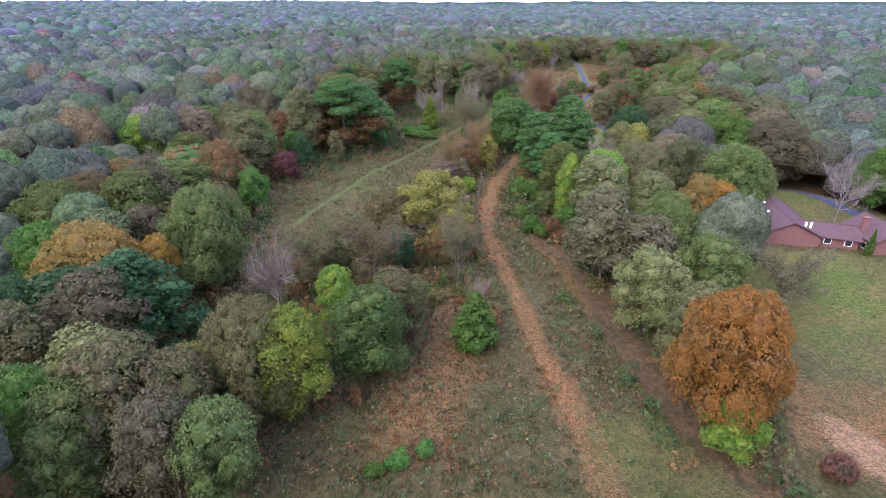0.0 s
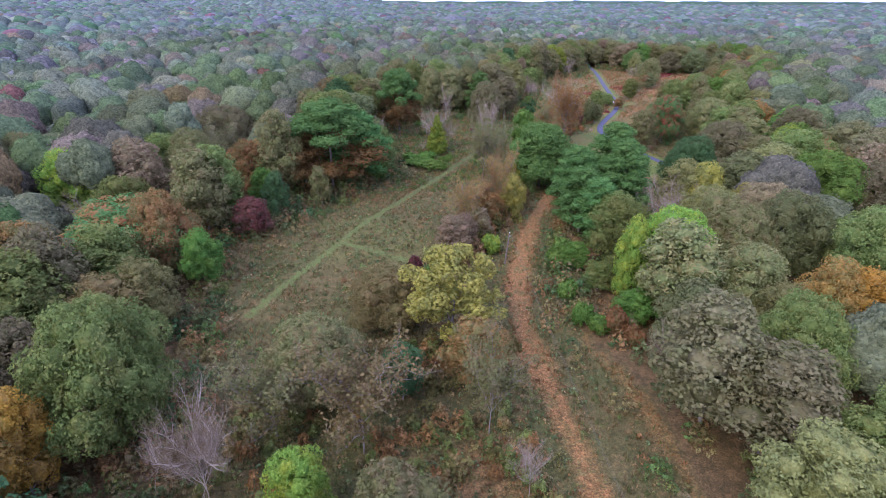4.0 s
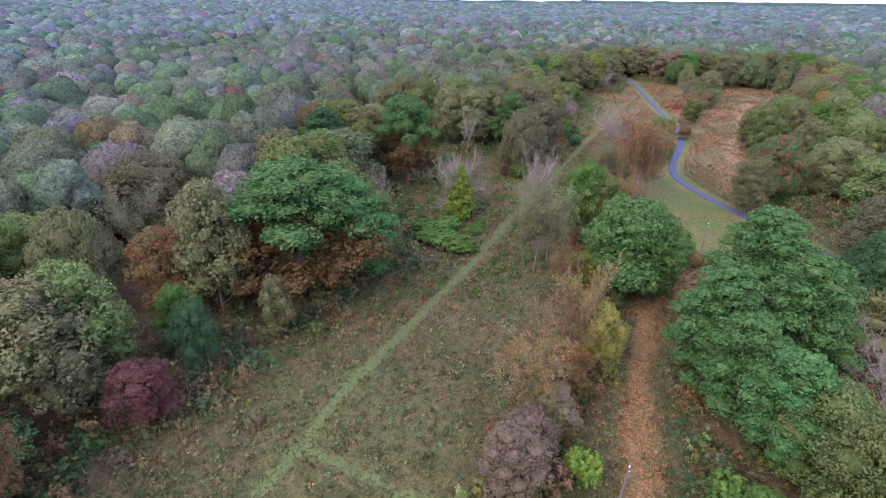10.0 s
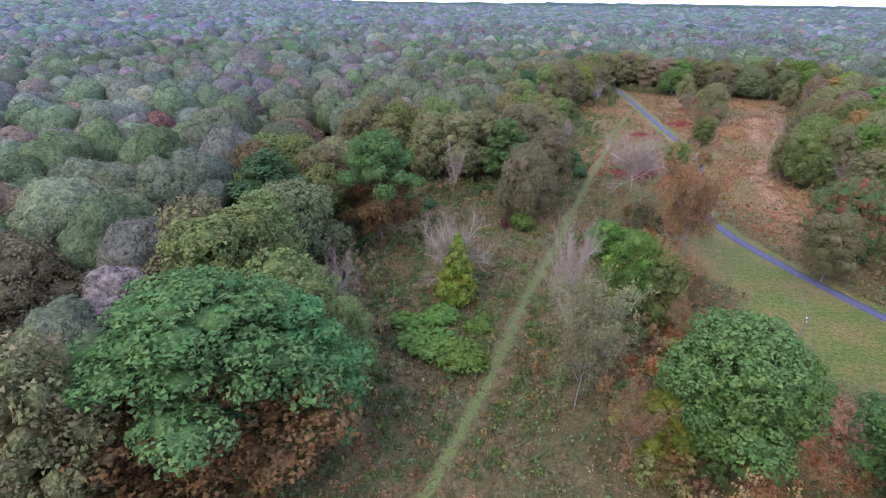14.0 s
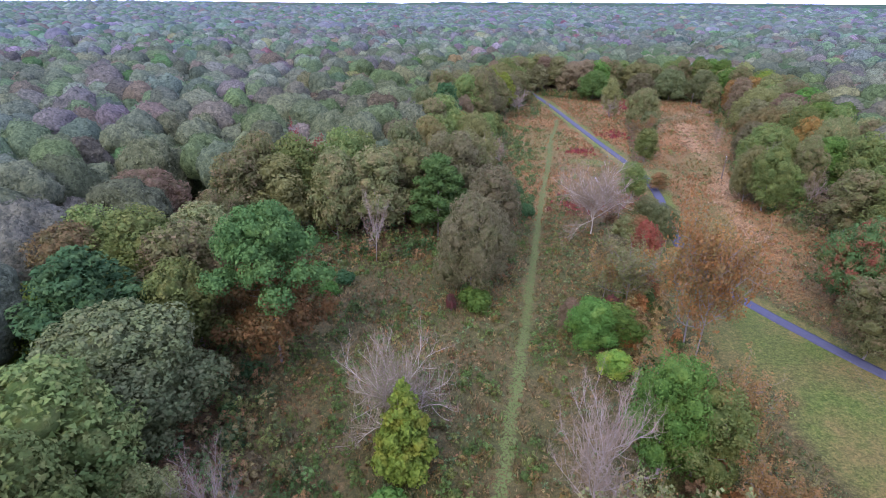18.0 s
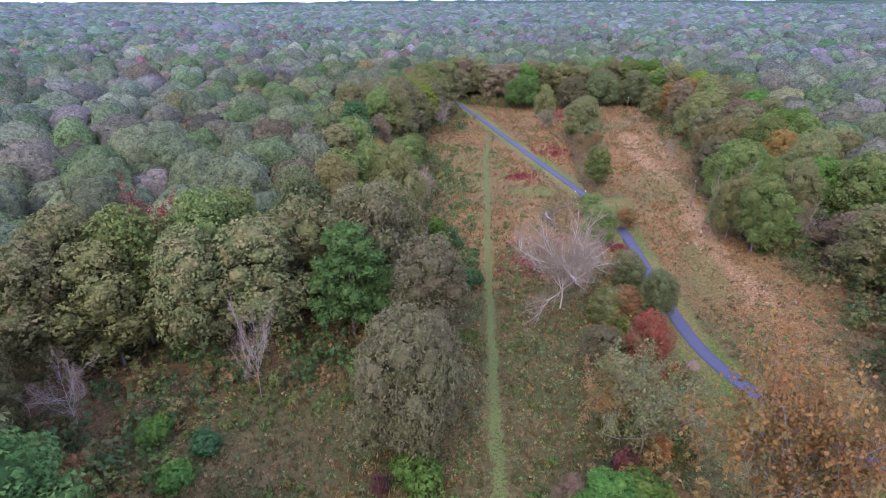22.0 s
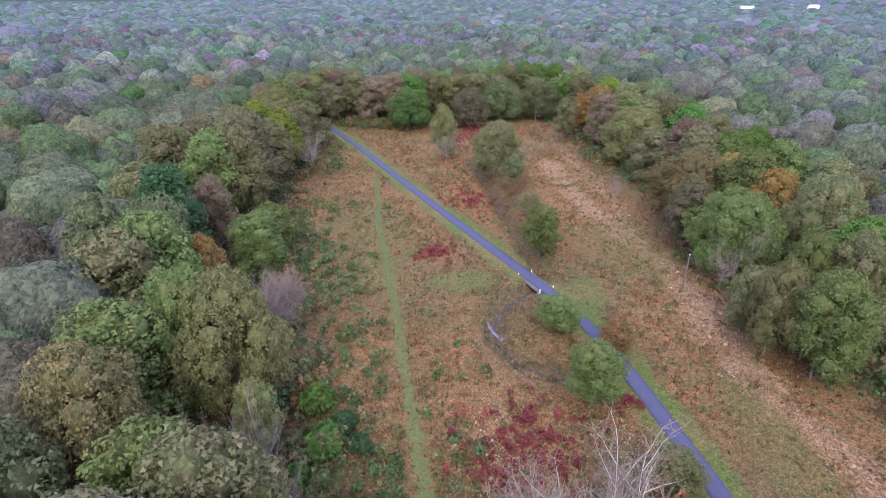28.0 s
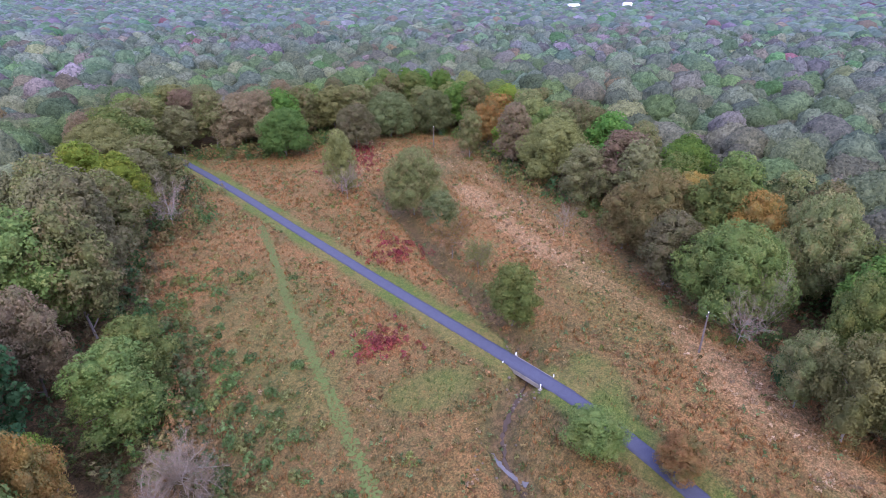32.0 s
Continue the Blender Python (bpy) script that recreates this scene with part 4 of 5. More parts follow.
plant("oak", -77.7, 223.3, 19.5, 25.7, "taupe")
plant("oak", -58.2, 195.7, 15.6, 12.3, "rust")
plant("bare", -72, 177.5, 10.4, 7.8, "grey")
plant("oak", -46.8, 173.4, 13, 7.4, "dark")
plant("oak", -62.8, 221, 11.7, 8.3, "maroon")
plant("oak", -53.2, 140.3, 13, 9.1, "green")
plant("oak", -70.3, 159.4, 11.7, 4.8, "lime")
plant("oak", -46.4, 201.6, 15.6, 10.5, "rust")
plant("oak", -58.8, 190.8, 16.9, 13.3, "rust")
plant("oak", -51.7, 178.4, 13, 7.3, "green")
plant("oak", -37.7, 184, 11.7, 6.2, "olive")
plant("oak", -23.9, 213.5, 15.6, 9.8, "olivegreen")
plant("twiggy", 32, 239.1, 11.7, 10.4, "rust")
plant("oak", 29.1, 255.6, 9.1, 8.6, "green")
plant("oak", -60.6, 249.7, 14.3, 10.5, "rust")
plant("oak", -50.2, 311.6, 19.5, 19.9, "plum")
plant("oak", -35.1, 300.4, 18.2, 8.6, "olive")
plant("oak", 72.2, 243.2, 15.6, 11.8, "olive")
plant("bush", 45.4, 210.7, 3.9, 4.5, "rust")
plant("round", -39.3, 250.9, 19.5, 23, "greygreen")
plant("oak", -66.7, 275.7, 19.5, 14.4, "green")
plant("oak", -53.3, 265.5, 16.9, 15.3, "lime")
plant("bare", -26, 230.2, 16.2, 6.9, "pale")
plant("oak", -33.7, 232.7, 11.7, 9.2, "yellowolive")
plant("oak", -35.9, 293.9, 16.9, 9.6, "olive")
plant("twiggy", 36.8, 231.8, 10.4, 7.8, "rust")
plant("twiggy", 15.1, 220.3, 10.4, 7.5, "rust")
plant("oak", 64.1, 296.1, 10.4, 7.2, "greygreen")
plant("bush", 13.7, 272.4, 3.9, 6.9, "green")
plant("oak", -60.5, 296.7, 16.9, 15.5, "taupe")
plant("oak", -58, 254.8, 11.7, 7.4, "brown")
plant("oak", 91.7, 489.6, 19.5, 23.1, "yellowolive")
plant("oak", 184.6, 354.8, 18.2, 13.5, "green")
plant("oak", 145.1, 330.5, 19.5, 11.2, "orangebrown")
plant("oak", 143.4, 320.1, 20.8, 16.1, "olive")
plant("bush", 114.7, 311.1, 3.9, 4.2, "lime")
plant("bare", 32.4, 328.2, 19.5, 4.8, "white")
plant("bare", 27.3, 338, 11.7, 5.6, "grey")
plant("oak", 38.2, 373.4, 16.9, 7.4, "orangebrown")
plant("bare", 64.2, 307.6, 7.8, 7.2, "grey")
plant("bare", 120.2, 326.6, 10.4, 8.5, "pale")
plant("bare", 124.9, 323.6, 14.3, 6.2, "pale")
plant("oak", 106.6, 311.4, 16.9, 9.1, "yellowolive")
plant("oak", 107, 304.5, 18.2, 11.6, "olivegreen")
plant("oak", 147.2, 349.7, 18.2, 17.4, "brown")
plant("oak", 164.7, 373.9, 16.9, 14.7, "taupe")
plant("oak", 30.3, 351.8, 22.1, 12.3, "olivegreen")
plant("oak", 19.2, 339.3, 23.4, 11.6, "brown")
plant("oak", 33.8, 383.6, 22.1, 13.4, "greygreen")
plant("oak", 31.1, 259.1, 7.8, 8.8, "green")
plant("oak", 28.3, 262.2, 6.5, 4.3, "plum")
plant("bush", 38, 263.8, 5.2, 3.8, "maroon")
plant("twiggy", 40.2, 271.4, 10.4, 9, "rust")
plant("oak", 46.4, 276.6, 7.8, 5.3, "yellowolive")
plant("oak", 48.1, 282.8, 7.8, 6.8, "taupe")
plant("oak", 57.2, 292.5, 7.8, 6.5, "olive")
plant("bare", -26.1, 299.7, 10.4, 10, "pale")
plant("bare", -37.8, 309.4, 9.1, 7, "grey")
plant("bush", -13.4, 283.9, 2.6, 4.7, "green")
plant("bush", -9.5, 288.6, 2.6, 4.5, "dark")
plant("bush", -16.2, 292.5, 3.9, 4.9, "green")
plant("bush", 9.4, 273, 3.9, 2.2, "maroon")
plant("oak", 130, 330.5, 16.9, 19.5, "olivegreen")
plant("oak", 112.3, 305.2, 13, 12.2, "olivegreen")
plant("bare", 119.3, 301.3, 11.7, 8.2, "grey")
plant("oak", 122.5, 292.4, 11.7, 14.2, "plum")
plant("bush", 118.2, 285, 5.2, 9.9, "green")
plant("oak", 155.1, 344.2, 16.9, 16.6, "orangebrown")
plant("bush", 44.3, 336.6, 3.2, 5.2, "dark")
plant("bush", 43.9, 342.9, 3.9, 6.2, "green")
plant("bush", 45.1, 331.8, 2.6, 3.5, "dark")
plant("bush", 36.3, 332.2, 3.2, 3.9, "green")
plant("oak", 133.9, 342.7, 15.6, 12.2, "taupe")
plant("oak", 145, 355.3, 15.6, 12.5, "brown")
plant("oak", 140.7, 336.6, 11.7, 8.7, "greygreen")
plant("oak", 110.2, 317.1, 13, 7.3, "olive")
plant("oak", 119.7, 313, 18.2, 9.1, "olivegreen")
plant("oak", 120.5, 306.7, 19.5, 10.3, "olive")
plant("bush", 114, 318.2, 6.5, 5.9, "dark")
plant("bush", 113.5, 309.9, 6.5, 5.5, "dark")
plant("oak", 146, 531.7, 18.2, 22, "taupe")
plant("oak", 148.3, 506.7, 18.2, 20.5, "plum")
plant("oak", 166.9, 464.4, 15.6, 16.5, "taupe")
plant("oak", 187.8, 466.7, 16.9, 19.9, "greygreen")
plant("oak", 201.6, 455.9, 16.9, 17.3, "greygreen")
plant("oak", 197.3, 426.8, 16.9, 13.4, "orangebrown")
plant("oak", 46.5, 402.4, 18.2, 10.8, "plum")
plant("bush", -8.8, 50.2, 1.7, 3.2, "green")
plant("bush", -6.4, 52, 1.8, 3.8, "green")
plant("bush", -2.2, 53.7, 1.6, 3.1, "green")
plant("oak", 38.2, 117, 15.6, 14.4, "greygreen")
plant("oak", 58, 154.7, 15.6, 15.6, "yellowolive")
plant("oak", 54.5, 134.3, 14.3, 15.5, "olive")
plant("bush", 30.7, 122.3, 3.9, 4.8, "rust")
plant("bush", 26.1, 125.7, 3.9, 4.9, "green")
plant("oak", -56.7, 125.1, 15.6, 11.6, "yellowolive")
plant("oak", -59.7, 119.2, 15.6, 14.3, "brown")
plant("twiggy", -73.1, 206.8, 18.2, 12.9, "taupe")
plant("oak", -24.4, 206.6, 6.5, 6.9, "green")
plant("bush", -12.2, 223.2, 2.6, 11.4, "green")
plant("bush", -6.1, 219.3, 2.6, 10, "green")
plant("bush", -9.8, 230.6, 2.6, 7.9, "green")
plant("bush", -15.6, 228.8, 2.6, 6.9, "green")
plant("bush", -2.7, 228.8, 2, 5.7, "green")
plant("oak", 30.9, 326.8, 14.3, 5.9, "yellowolive")
plant("bare", 32.8, 325.1, 11.7, 6, "grey")
plant("oak", 55.4, 391.6, 13, 12.1, "olivegreen")
plant("bush", 39.4, 323.7, 3.9, 5.5, "dark")
plant("bush", 42, 335, 3.2, 6.1, "green")
plant("bush", 41.1, 314.9, 3.9, 4.9, "dark")
plant("oak", 59.5, 292, 7.8, 7.7, "rust")
plant("oak", 71.5, 305.2, 6.5, 6.9, "olive")

# ---- the woods round the clearing ----
MIX = ["olive"] * 15 + ["taupe"] * 5 + ["olivegreen"] * 10 + ["greygreen"] * 4 + ["brown"] + ["plum", "yellowolive", "yellowolive", "green"]
EAST_MIX = ["olive"] * 10 + ["taupe"] * 5 + ["olivegreen"] * 9 + ["greygreen"] * 2 + ["yellowolive"] * 6 + ["plum"] * 2 + ["orangebrown", "green", "green", "yellowgreen"]


def wood_points(lo_x, hi_x, lo_y, hi_y, gap, seed):
    """Shaken grid points in the woods, clear of the open ground and of the single trees."""
    r = np.random.RandomState(seed)
    x, y = np.meshgrid(np.arange(lo_x, hi_x, gap), np.arange(lo_y, hi_y, gap * 0.87))
    x = x + (np.arange(x.shape[0]) % 2)[:, None] * gap / 2
    x, y = (x + r.uniform(-0.3, 0.3, x.shape) * gap).ravel(), (y + r.uniform(-0.3, 0.3, y.shape) * gap).ravel()
    open_ = inside(x, y, CLEARING) | inside(x, y, LAWN) | inside(x, y, YARD)
    for line in (CLEARING + CLEARING[:1], LAWN + LAWN[:1], YARD + YARD[:1]):
        open_ |= dist_line(x, y, line) < 2.5
    open_ |= dist_line(x, y, DRIVE) < 5
    x, y = x[~open_], y[~open_]
    s = np.array(STANDING)
    free = np.ones(len(x), bool)
    for sx, sy, sr in s:
        free &= np.hypot(x - sx, y - sy) > sr * 0.7 + 3.4
    return x[free], y[free], r


DRIVE = [(114.4, 119.6), (109.9, 124.8), (107.2, 132.6), (104.7, 145.6), (100.8, 157.3), (96.2, 167.7), (92.3, 179.4)]


def near_walk(x, y):
    """How far a place lies from the camera's flight line, carried on ahead; tree detail is fitted to it."""
    return dist_line(x, y, [(0, 26), (-10, 156), (26, 286), (117, 430)])


wx, wy, wr = wood_points(-210, 330, 20, 620, 10.8, 77)
order = np.argsort(np.minimum(dist_line(wx, wy, CLEARING) + 4 * (wy < 150) * (wx > 20), near_walk(wx, wy)) + 500 * (wy < 40), kind="stable")
close = np.zeros(len(wx), bool)
close[order[:165]] = True
for x, y in zip(wx[close], wy[close]):
    east = x > 70
    h = wr.uniform(17, 22) if east or y < 169 else wr.uniform(20, 26)
    kind = "wood_pine" if wr.uniform() < 0.04 else "wood_tree"
    mix = EAST_MIX if east else MIX
    plant(kind, x, y, h, wr.uniform(12.0, 17.0), "dark" if kind == "wood_pine" else mix[wr.randint(len(mix))], "trees of the woods")

# ---- woods farther off ----
def tints_for(n, r, names):
    base = np.array([TINTS[k][0] for k in names])
    c = base[r.randint(len(names), size=n)] * r.uniform(0.85, 1.15, (n, 1))
    return c


WOOD_MIX = MIX * 2 + ["yellowolive", "brown"]
ACCENTS = ["green", "green", "lime", "yellowolive", "orangebrown", "rust", "red", "plum", "plum", "dark", "yellow"]


def crown_patterns(seed, knobs, heart, leaves=0, size=0.1):
    """Six patterns of a woodland crown of unit size, seen from above: a dome of boughs and leaf clumps, frayed by sprays."""
    r = np.random.RandomState(seed)
    out = []
    for _ in range(6):
        i = np.arange(knobs) + 0.5
        z = 1 - 1.6 * i / knobs
        a = i * 2.39996 + r.uniform(0, 6.28)
        q = np.sqrt(np.maximum(0, 1 - z * z))
        d = np.stack([q * np.cos(a), q * np.sin(a), z], -1) + r.normal(0, 0.35 / math.sqrt(knobs), (knobs, 3))
        d /= np.linalg.norm(d, axis=1)[:, None]
        lobes = r.normal(0, 1, (8, 3)) + (0, 0, 0.4)
        lobes /= np.linalg.norm(lobes, axis=1)[:, None]
        wide = math.acos(1 - 1.6 / knobs)
        tall = r.uniform(0.6, 1.2, knobs)

        def reach(way):
            near = way @ d.T
            own = near.argmax(1)
            clump = np.sqrt(np.maximum(0, 1 - (np.arccos(np.clip(near.max(1), -1, 1)) / (wide * 1.25)) ** 2)) * tall[own]
            return 0.6 + 0.3 * smooth(0.6, 0.98, (way @ lobes.T).max(1)) + 0.95 * wide * clump

        bv, bf = heart
        f = bf[bv[bf].mean(1)[:, 2] > -0.6]
        v = bv * (reach(bv) + r.uniform(-0.02, 0.02, len(bv)))[:, None]
        if leaves:
            e = r.normal(0, 1, (leaves, 3)) + (0, 0, 0.35)
            e /= np.linalg.norm(e, axis=1)[:, None]
            sv, sf = sprays(e * (reach(e) * r.uniform(0.97, 1.06, leaves))[:, None], e, size, r, 0.5)
            v, f = np.concatenate([v, sv]), np.concatenate([f, sf + len(v)])
        out.append((v, f))
    return out


def far_woods(name, x, y, r, patterns, label, light=1.0, wide=1.0, haze_tint=(1, 1, 1), mat=None, accent=0.06):
    """Crowns side by side, joined into one canopy, with a tint each that painted haze turns bluer."""
    n = len(x)
    rad, h = r.uniform(4.6, 8.2, n) * wide, r.uniform(15, 24, n) * (0.88 + 0.12 * (x < 70))
    tall = np.minimum(h * 0.5, rad * r.uniform(0.95, 1.3, n))
    c = np.stack([x, y, height(x, y) + h - tall], -1)
    col = tints_for(n, r, WOOD_MIX)
    col = col * 0.88 + col.mean(0) * 0.12
    odd = r.uniform(0, 1, n) < accent
    col[odd] = tints_for(odd.sum(), r, ACCENTS) * 0.6 + col.mean(0) * 0.4
    col = col * light * np.array(haze_tint) * r.uniform(0.96, 1.04, (n, 3)) * r.uniform(0.82, 1.18, (n, 1))
    which, turn = r.randint(len(patterns), size=n), r.uniform(0, 6.28, n)
    vs, fs, cs, at = [], [], [], 0
    for k, (pv, pf) in enumerate(patterns):
        m = np.flatnonzero(which == k)
        ca, sa = np.cos(turn[m])[:, None], np.sin(turn[m])[:, None]
        v = np.stack([pv[None, :, 0] * ca - pv[None, :, 1] * sa, pv[None, :, 0] * sa + pv[None, :, 1] * ca, np.repeat(pv[None, :, 2], len(m), 0)], -1)
        v = v * np.stack([rad[m], rad[m], tall[m]], -1)[:, None] + c[m][:, None]
        fs.append((pf[None] + (np.arange(len(m)) * len(pv))[:, None, None] + at).reshape(-1, 3))
        vs.append(v.reshape(-1, 3))
        cs.append(np.repeat(col[m], len(pv), 0))
        at += len(m) * len(pv)
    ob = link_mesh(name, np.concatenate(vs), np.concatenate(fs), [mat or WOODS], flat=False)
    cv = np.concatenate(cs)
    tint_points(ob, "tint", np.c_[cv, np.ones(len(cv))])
    return tagged(ob, label, "woods", kind="stuff")


def ahead(x, y):
    """Whether a place can come into the picture: north and east of the valley's southern end."""
    a = np.degrees(np.arctan2(x + 6, y + 20))
    b = np.degrees(np.arctan2(x - 35, y - 320))
    return ((a > -42) & (a < 42)) | ((b > -15) & (b < 100) & (y > 200))


m0 = ~close & ahead(wx, wy)
near = near_walk(wx, wy) < 125
NEAR_CROWNS, MID_CROWNS, FAR_CROWNS = crown_patterns(1, 70, BALL3, 1500, 0.06), crown_patterns(2, 40, BALL2, 420, 0.09), crown_patterns(3, 16, BALL1, 60, 0.16)
TOP_CROWNS, SKY_CROWNS = crown_patterns(4, 8, BALL1), crown_patterns(5, 5, BALL0)
# Bluer band by band: the haze of distance is painted into the leaf tints.
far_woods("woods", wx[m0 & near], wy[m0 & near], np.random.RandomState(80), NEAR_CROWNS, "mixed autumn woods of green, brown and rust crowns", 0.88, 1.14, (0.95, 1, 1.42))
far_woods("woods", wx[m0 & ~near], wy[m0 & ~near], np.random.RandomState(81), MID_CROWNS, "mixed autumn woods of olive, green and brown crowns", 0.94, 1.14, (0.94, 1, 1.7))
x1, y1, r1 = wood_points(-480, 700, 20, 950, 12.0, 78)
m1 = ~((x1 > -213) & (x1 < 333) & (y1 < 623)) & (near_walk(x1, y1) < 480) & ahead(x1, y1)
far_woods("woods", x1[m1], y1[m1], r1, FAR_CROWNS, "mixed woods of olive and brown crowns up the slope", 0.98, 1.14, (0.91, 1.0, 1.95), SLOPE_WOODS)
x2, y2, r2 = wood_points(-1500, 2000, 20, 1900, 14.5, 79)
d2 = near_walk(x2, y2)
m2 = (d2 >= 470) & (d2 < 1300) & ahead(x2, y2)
far_woods("woods", x2[m2], y2[m2], r2, TOP_CROWNS, "olive and grey-green woods farther off, blued by painted haze", 1.0, 1.25, (0.87, 1.0, 2.12), FAR_WOODS)
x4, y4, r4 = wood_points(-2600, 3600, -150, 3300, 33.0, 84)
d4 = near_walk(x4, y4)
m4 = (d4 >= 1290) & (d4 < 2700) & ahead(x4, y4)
far_woods("woods", x4[m4], y4[m4], r4, SKY_CROWNS, "woods towards the horizon, grey-green from painted haze", 1.0, 2.6, (0.86, 1.0, 2.2), FAR_WOODS)
x3, y3, r3 = wood_points(-420, 560, -220, 560, 13.0, 83)
m3 = ~ahead(x3, y3) & (near_walk(x3, y3) < 300)
far_woods("woods", x3[m3], y3[m3], r3, SKY_CROWNS, "olive and brown woods round the valley", 1.0, 1.2, (1, 1, 1.1))


def canopy():
    """The tree tops at the horizon, as one bumpy sheet."""
    ax, ay = steps_out(-2900, 3700, 60, 1900), steps_out(-300, 3300, 60, 1400)
    x, y = np.meshgrid(ax, ay)
    r = np.random.RandomState(5)
    x = x + r.uniform(-20, 20, x.shape)
    y = y + r.uniform(-20, 20, y.shape)
    d = near_walk(x, y)
    z = height(x, y) + 14 + r.uniform(-5, 5, x.shape)
    i = np.arange(x.size).reshape(x.shape)
    q = np.stack([i[:-1, :-1], i[:-1, 1:], i[1:, 1:], i[1:, :-1]], -1).reshape(-1, 4)
    q = q[(d.ravel()[q] > 2500).all(1)]
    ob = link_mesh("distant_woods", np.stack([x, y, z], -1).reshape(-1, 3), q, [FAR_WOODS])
    # Dulled and blued: haze is painted into these horizon tints.
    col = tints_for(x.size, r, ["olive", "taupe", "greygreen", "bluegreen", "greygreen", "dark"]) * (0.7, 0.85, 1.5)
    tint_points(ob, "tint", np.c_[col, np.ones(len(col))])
    tagged(ob, "distant wooded hills reaching the horizon", "woods", kind="stuff")


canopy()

# ---- weeds and grass of the meadow ----
WEEDS = np.array([(0.150, 0.110, 0.047), (0.110, 0.105, 0.036), (0.170, 0.115, 0.051), (0.090, 0.080, 0.034), (0.078, 0.105, 0.029), (0.130, 0.080, 0.036)])


def weeds(name, box, per_m2, tall, seed, label):
    """Tufts of dry and green blades, joined; colour and height follow what grows there."""
    r = np.random.RandomState(seed)
    n = int((box[1] - box[0]) * (box[3] - box[2]) * per_m2)
    x, y = r.uniform(box[0], box[1], n), r.uniform(box[2], box[3], n)
    ok = inside(x, y, CLEARING) & (dist_line(x, y, TRAIL) > 2.4) & (dist_line(x, y, MOWN_PATH) > 0.7) & (dist_line(x, y, BRANCH_PATH) > 0.9) & (dist_line(x, y, CREEK) > 0.35)
    ok &= (dist_line(x, y, TRACK) > 1.6) | (r.uniform(0, 1, n) < 0.3)
    x, y = x[ok], y[ok]
    g, rd_, st_, _ = cover_at(x, y)
    ok = r.uniform(0, 1, len(x)) > 0.75 * smooth(0.45, 0.8, g) * (np.hypot(x - 57, y - 247) < 78)
    x, y, g, rd_, st_ = x[ok], y[ok], g[ok], rd_[ok], st_[ok]
    n = len(x)
    col = WEEDS[(np.clip(0.5 + 0.5 * waves(x, y, 8, 41) + r.normal(0, 0.25, n), 0, 0.999) * len(WEEDS)).astype(int)]
    for share, c in ((g, (0.085, 0.115, 0.033)), (rd_, (0.195, 0.092, 0.034)), (st_, (0.25, 0.155, 0.072))):
        pick = r.uniform(0, 1, n) < np.clip(share * 1.15, 0, 0.95)
        col = np.where(pick[:, None], np.array(c)[None], col)
    col = col * r.uniform(0.75, 1.25, (n, 1))
    k = 6
    h = tall * r.uniform(0.5, 1.3, n) * (0.75 + 0.35 * waves(x, y, 15, 43)) * (1 - 0.45 * np.clip(st_ + g, 0, 1))
    a = r.uniform(0, 6.28, (n, k))
    w = h[:, None] * r.uniform(0.14, 0.3, (n, k))
    base = np.stack([x, y, height(x, y) - 0.03], -1)[:, None]
    side = np.stack([np.cos(a), np.sin(a), np.zeros_like(a)], -1)
    out = np.stack([-np.sin(a), np.cos(a), np.zeros_like(a)], -1)
    lean = h[:, None] * r.uniform(0.1, 0.6, (n, k))
    o = base + out * (h[:, None] * r.uniform(0, 0.5, (n, k)))[..., None]
    up = np.zeros((n, k, 3))
    up[..., 2] = h[:, None] * r.uniform(0.6, 1.1, (n, k))
    v = np.stack([o - side * w[..., None] / 2, o + side * w[..., None] / 2, o + up + out * lean[..., None] + side * (w * r.uniform(-0.6, 0.6, (n, k)))[..., None]], 2).reshape(-1, 3)
    ob = link_mesh(name, v, np.arange(len(v)).reshape(-1, 3), [PLANTS])
    tint_points(ob, "tint", np.c_[np.repeat(col, 3 * k, 0), np.ones(len(v))])
    return tagged(ob, label, "grass", kind="stuff")


weeds("meadow_weeds", (-62, 46, 32, 312), 1.2, 0.8, 201, "tall dry brown and green weeds of the meadow")
weeds("meadow_grass", (0, 208, 292, 507), 1.2, 0.7, 202, "russet and straw-coloured meadow grass")
weeds("meadow_grass", (66, 125, 215, 292), 3.0, 0.6, 203, "dry straw-brown grass east of the trail")


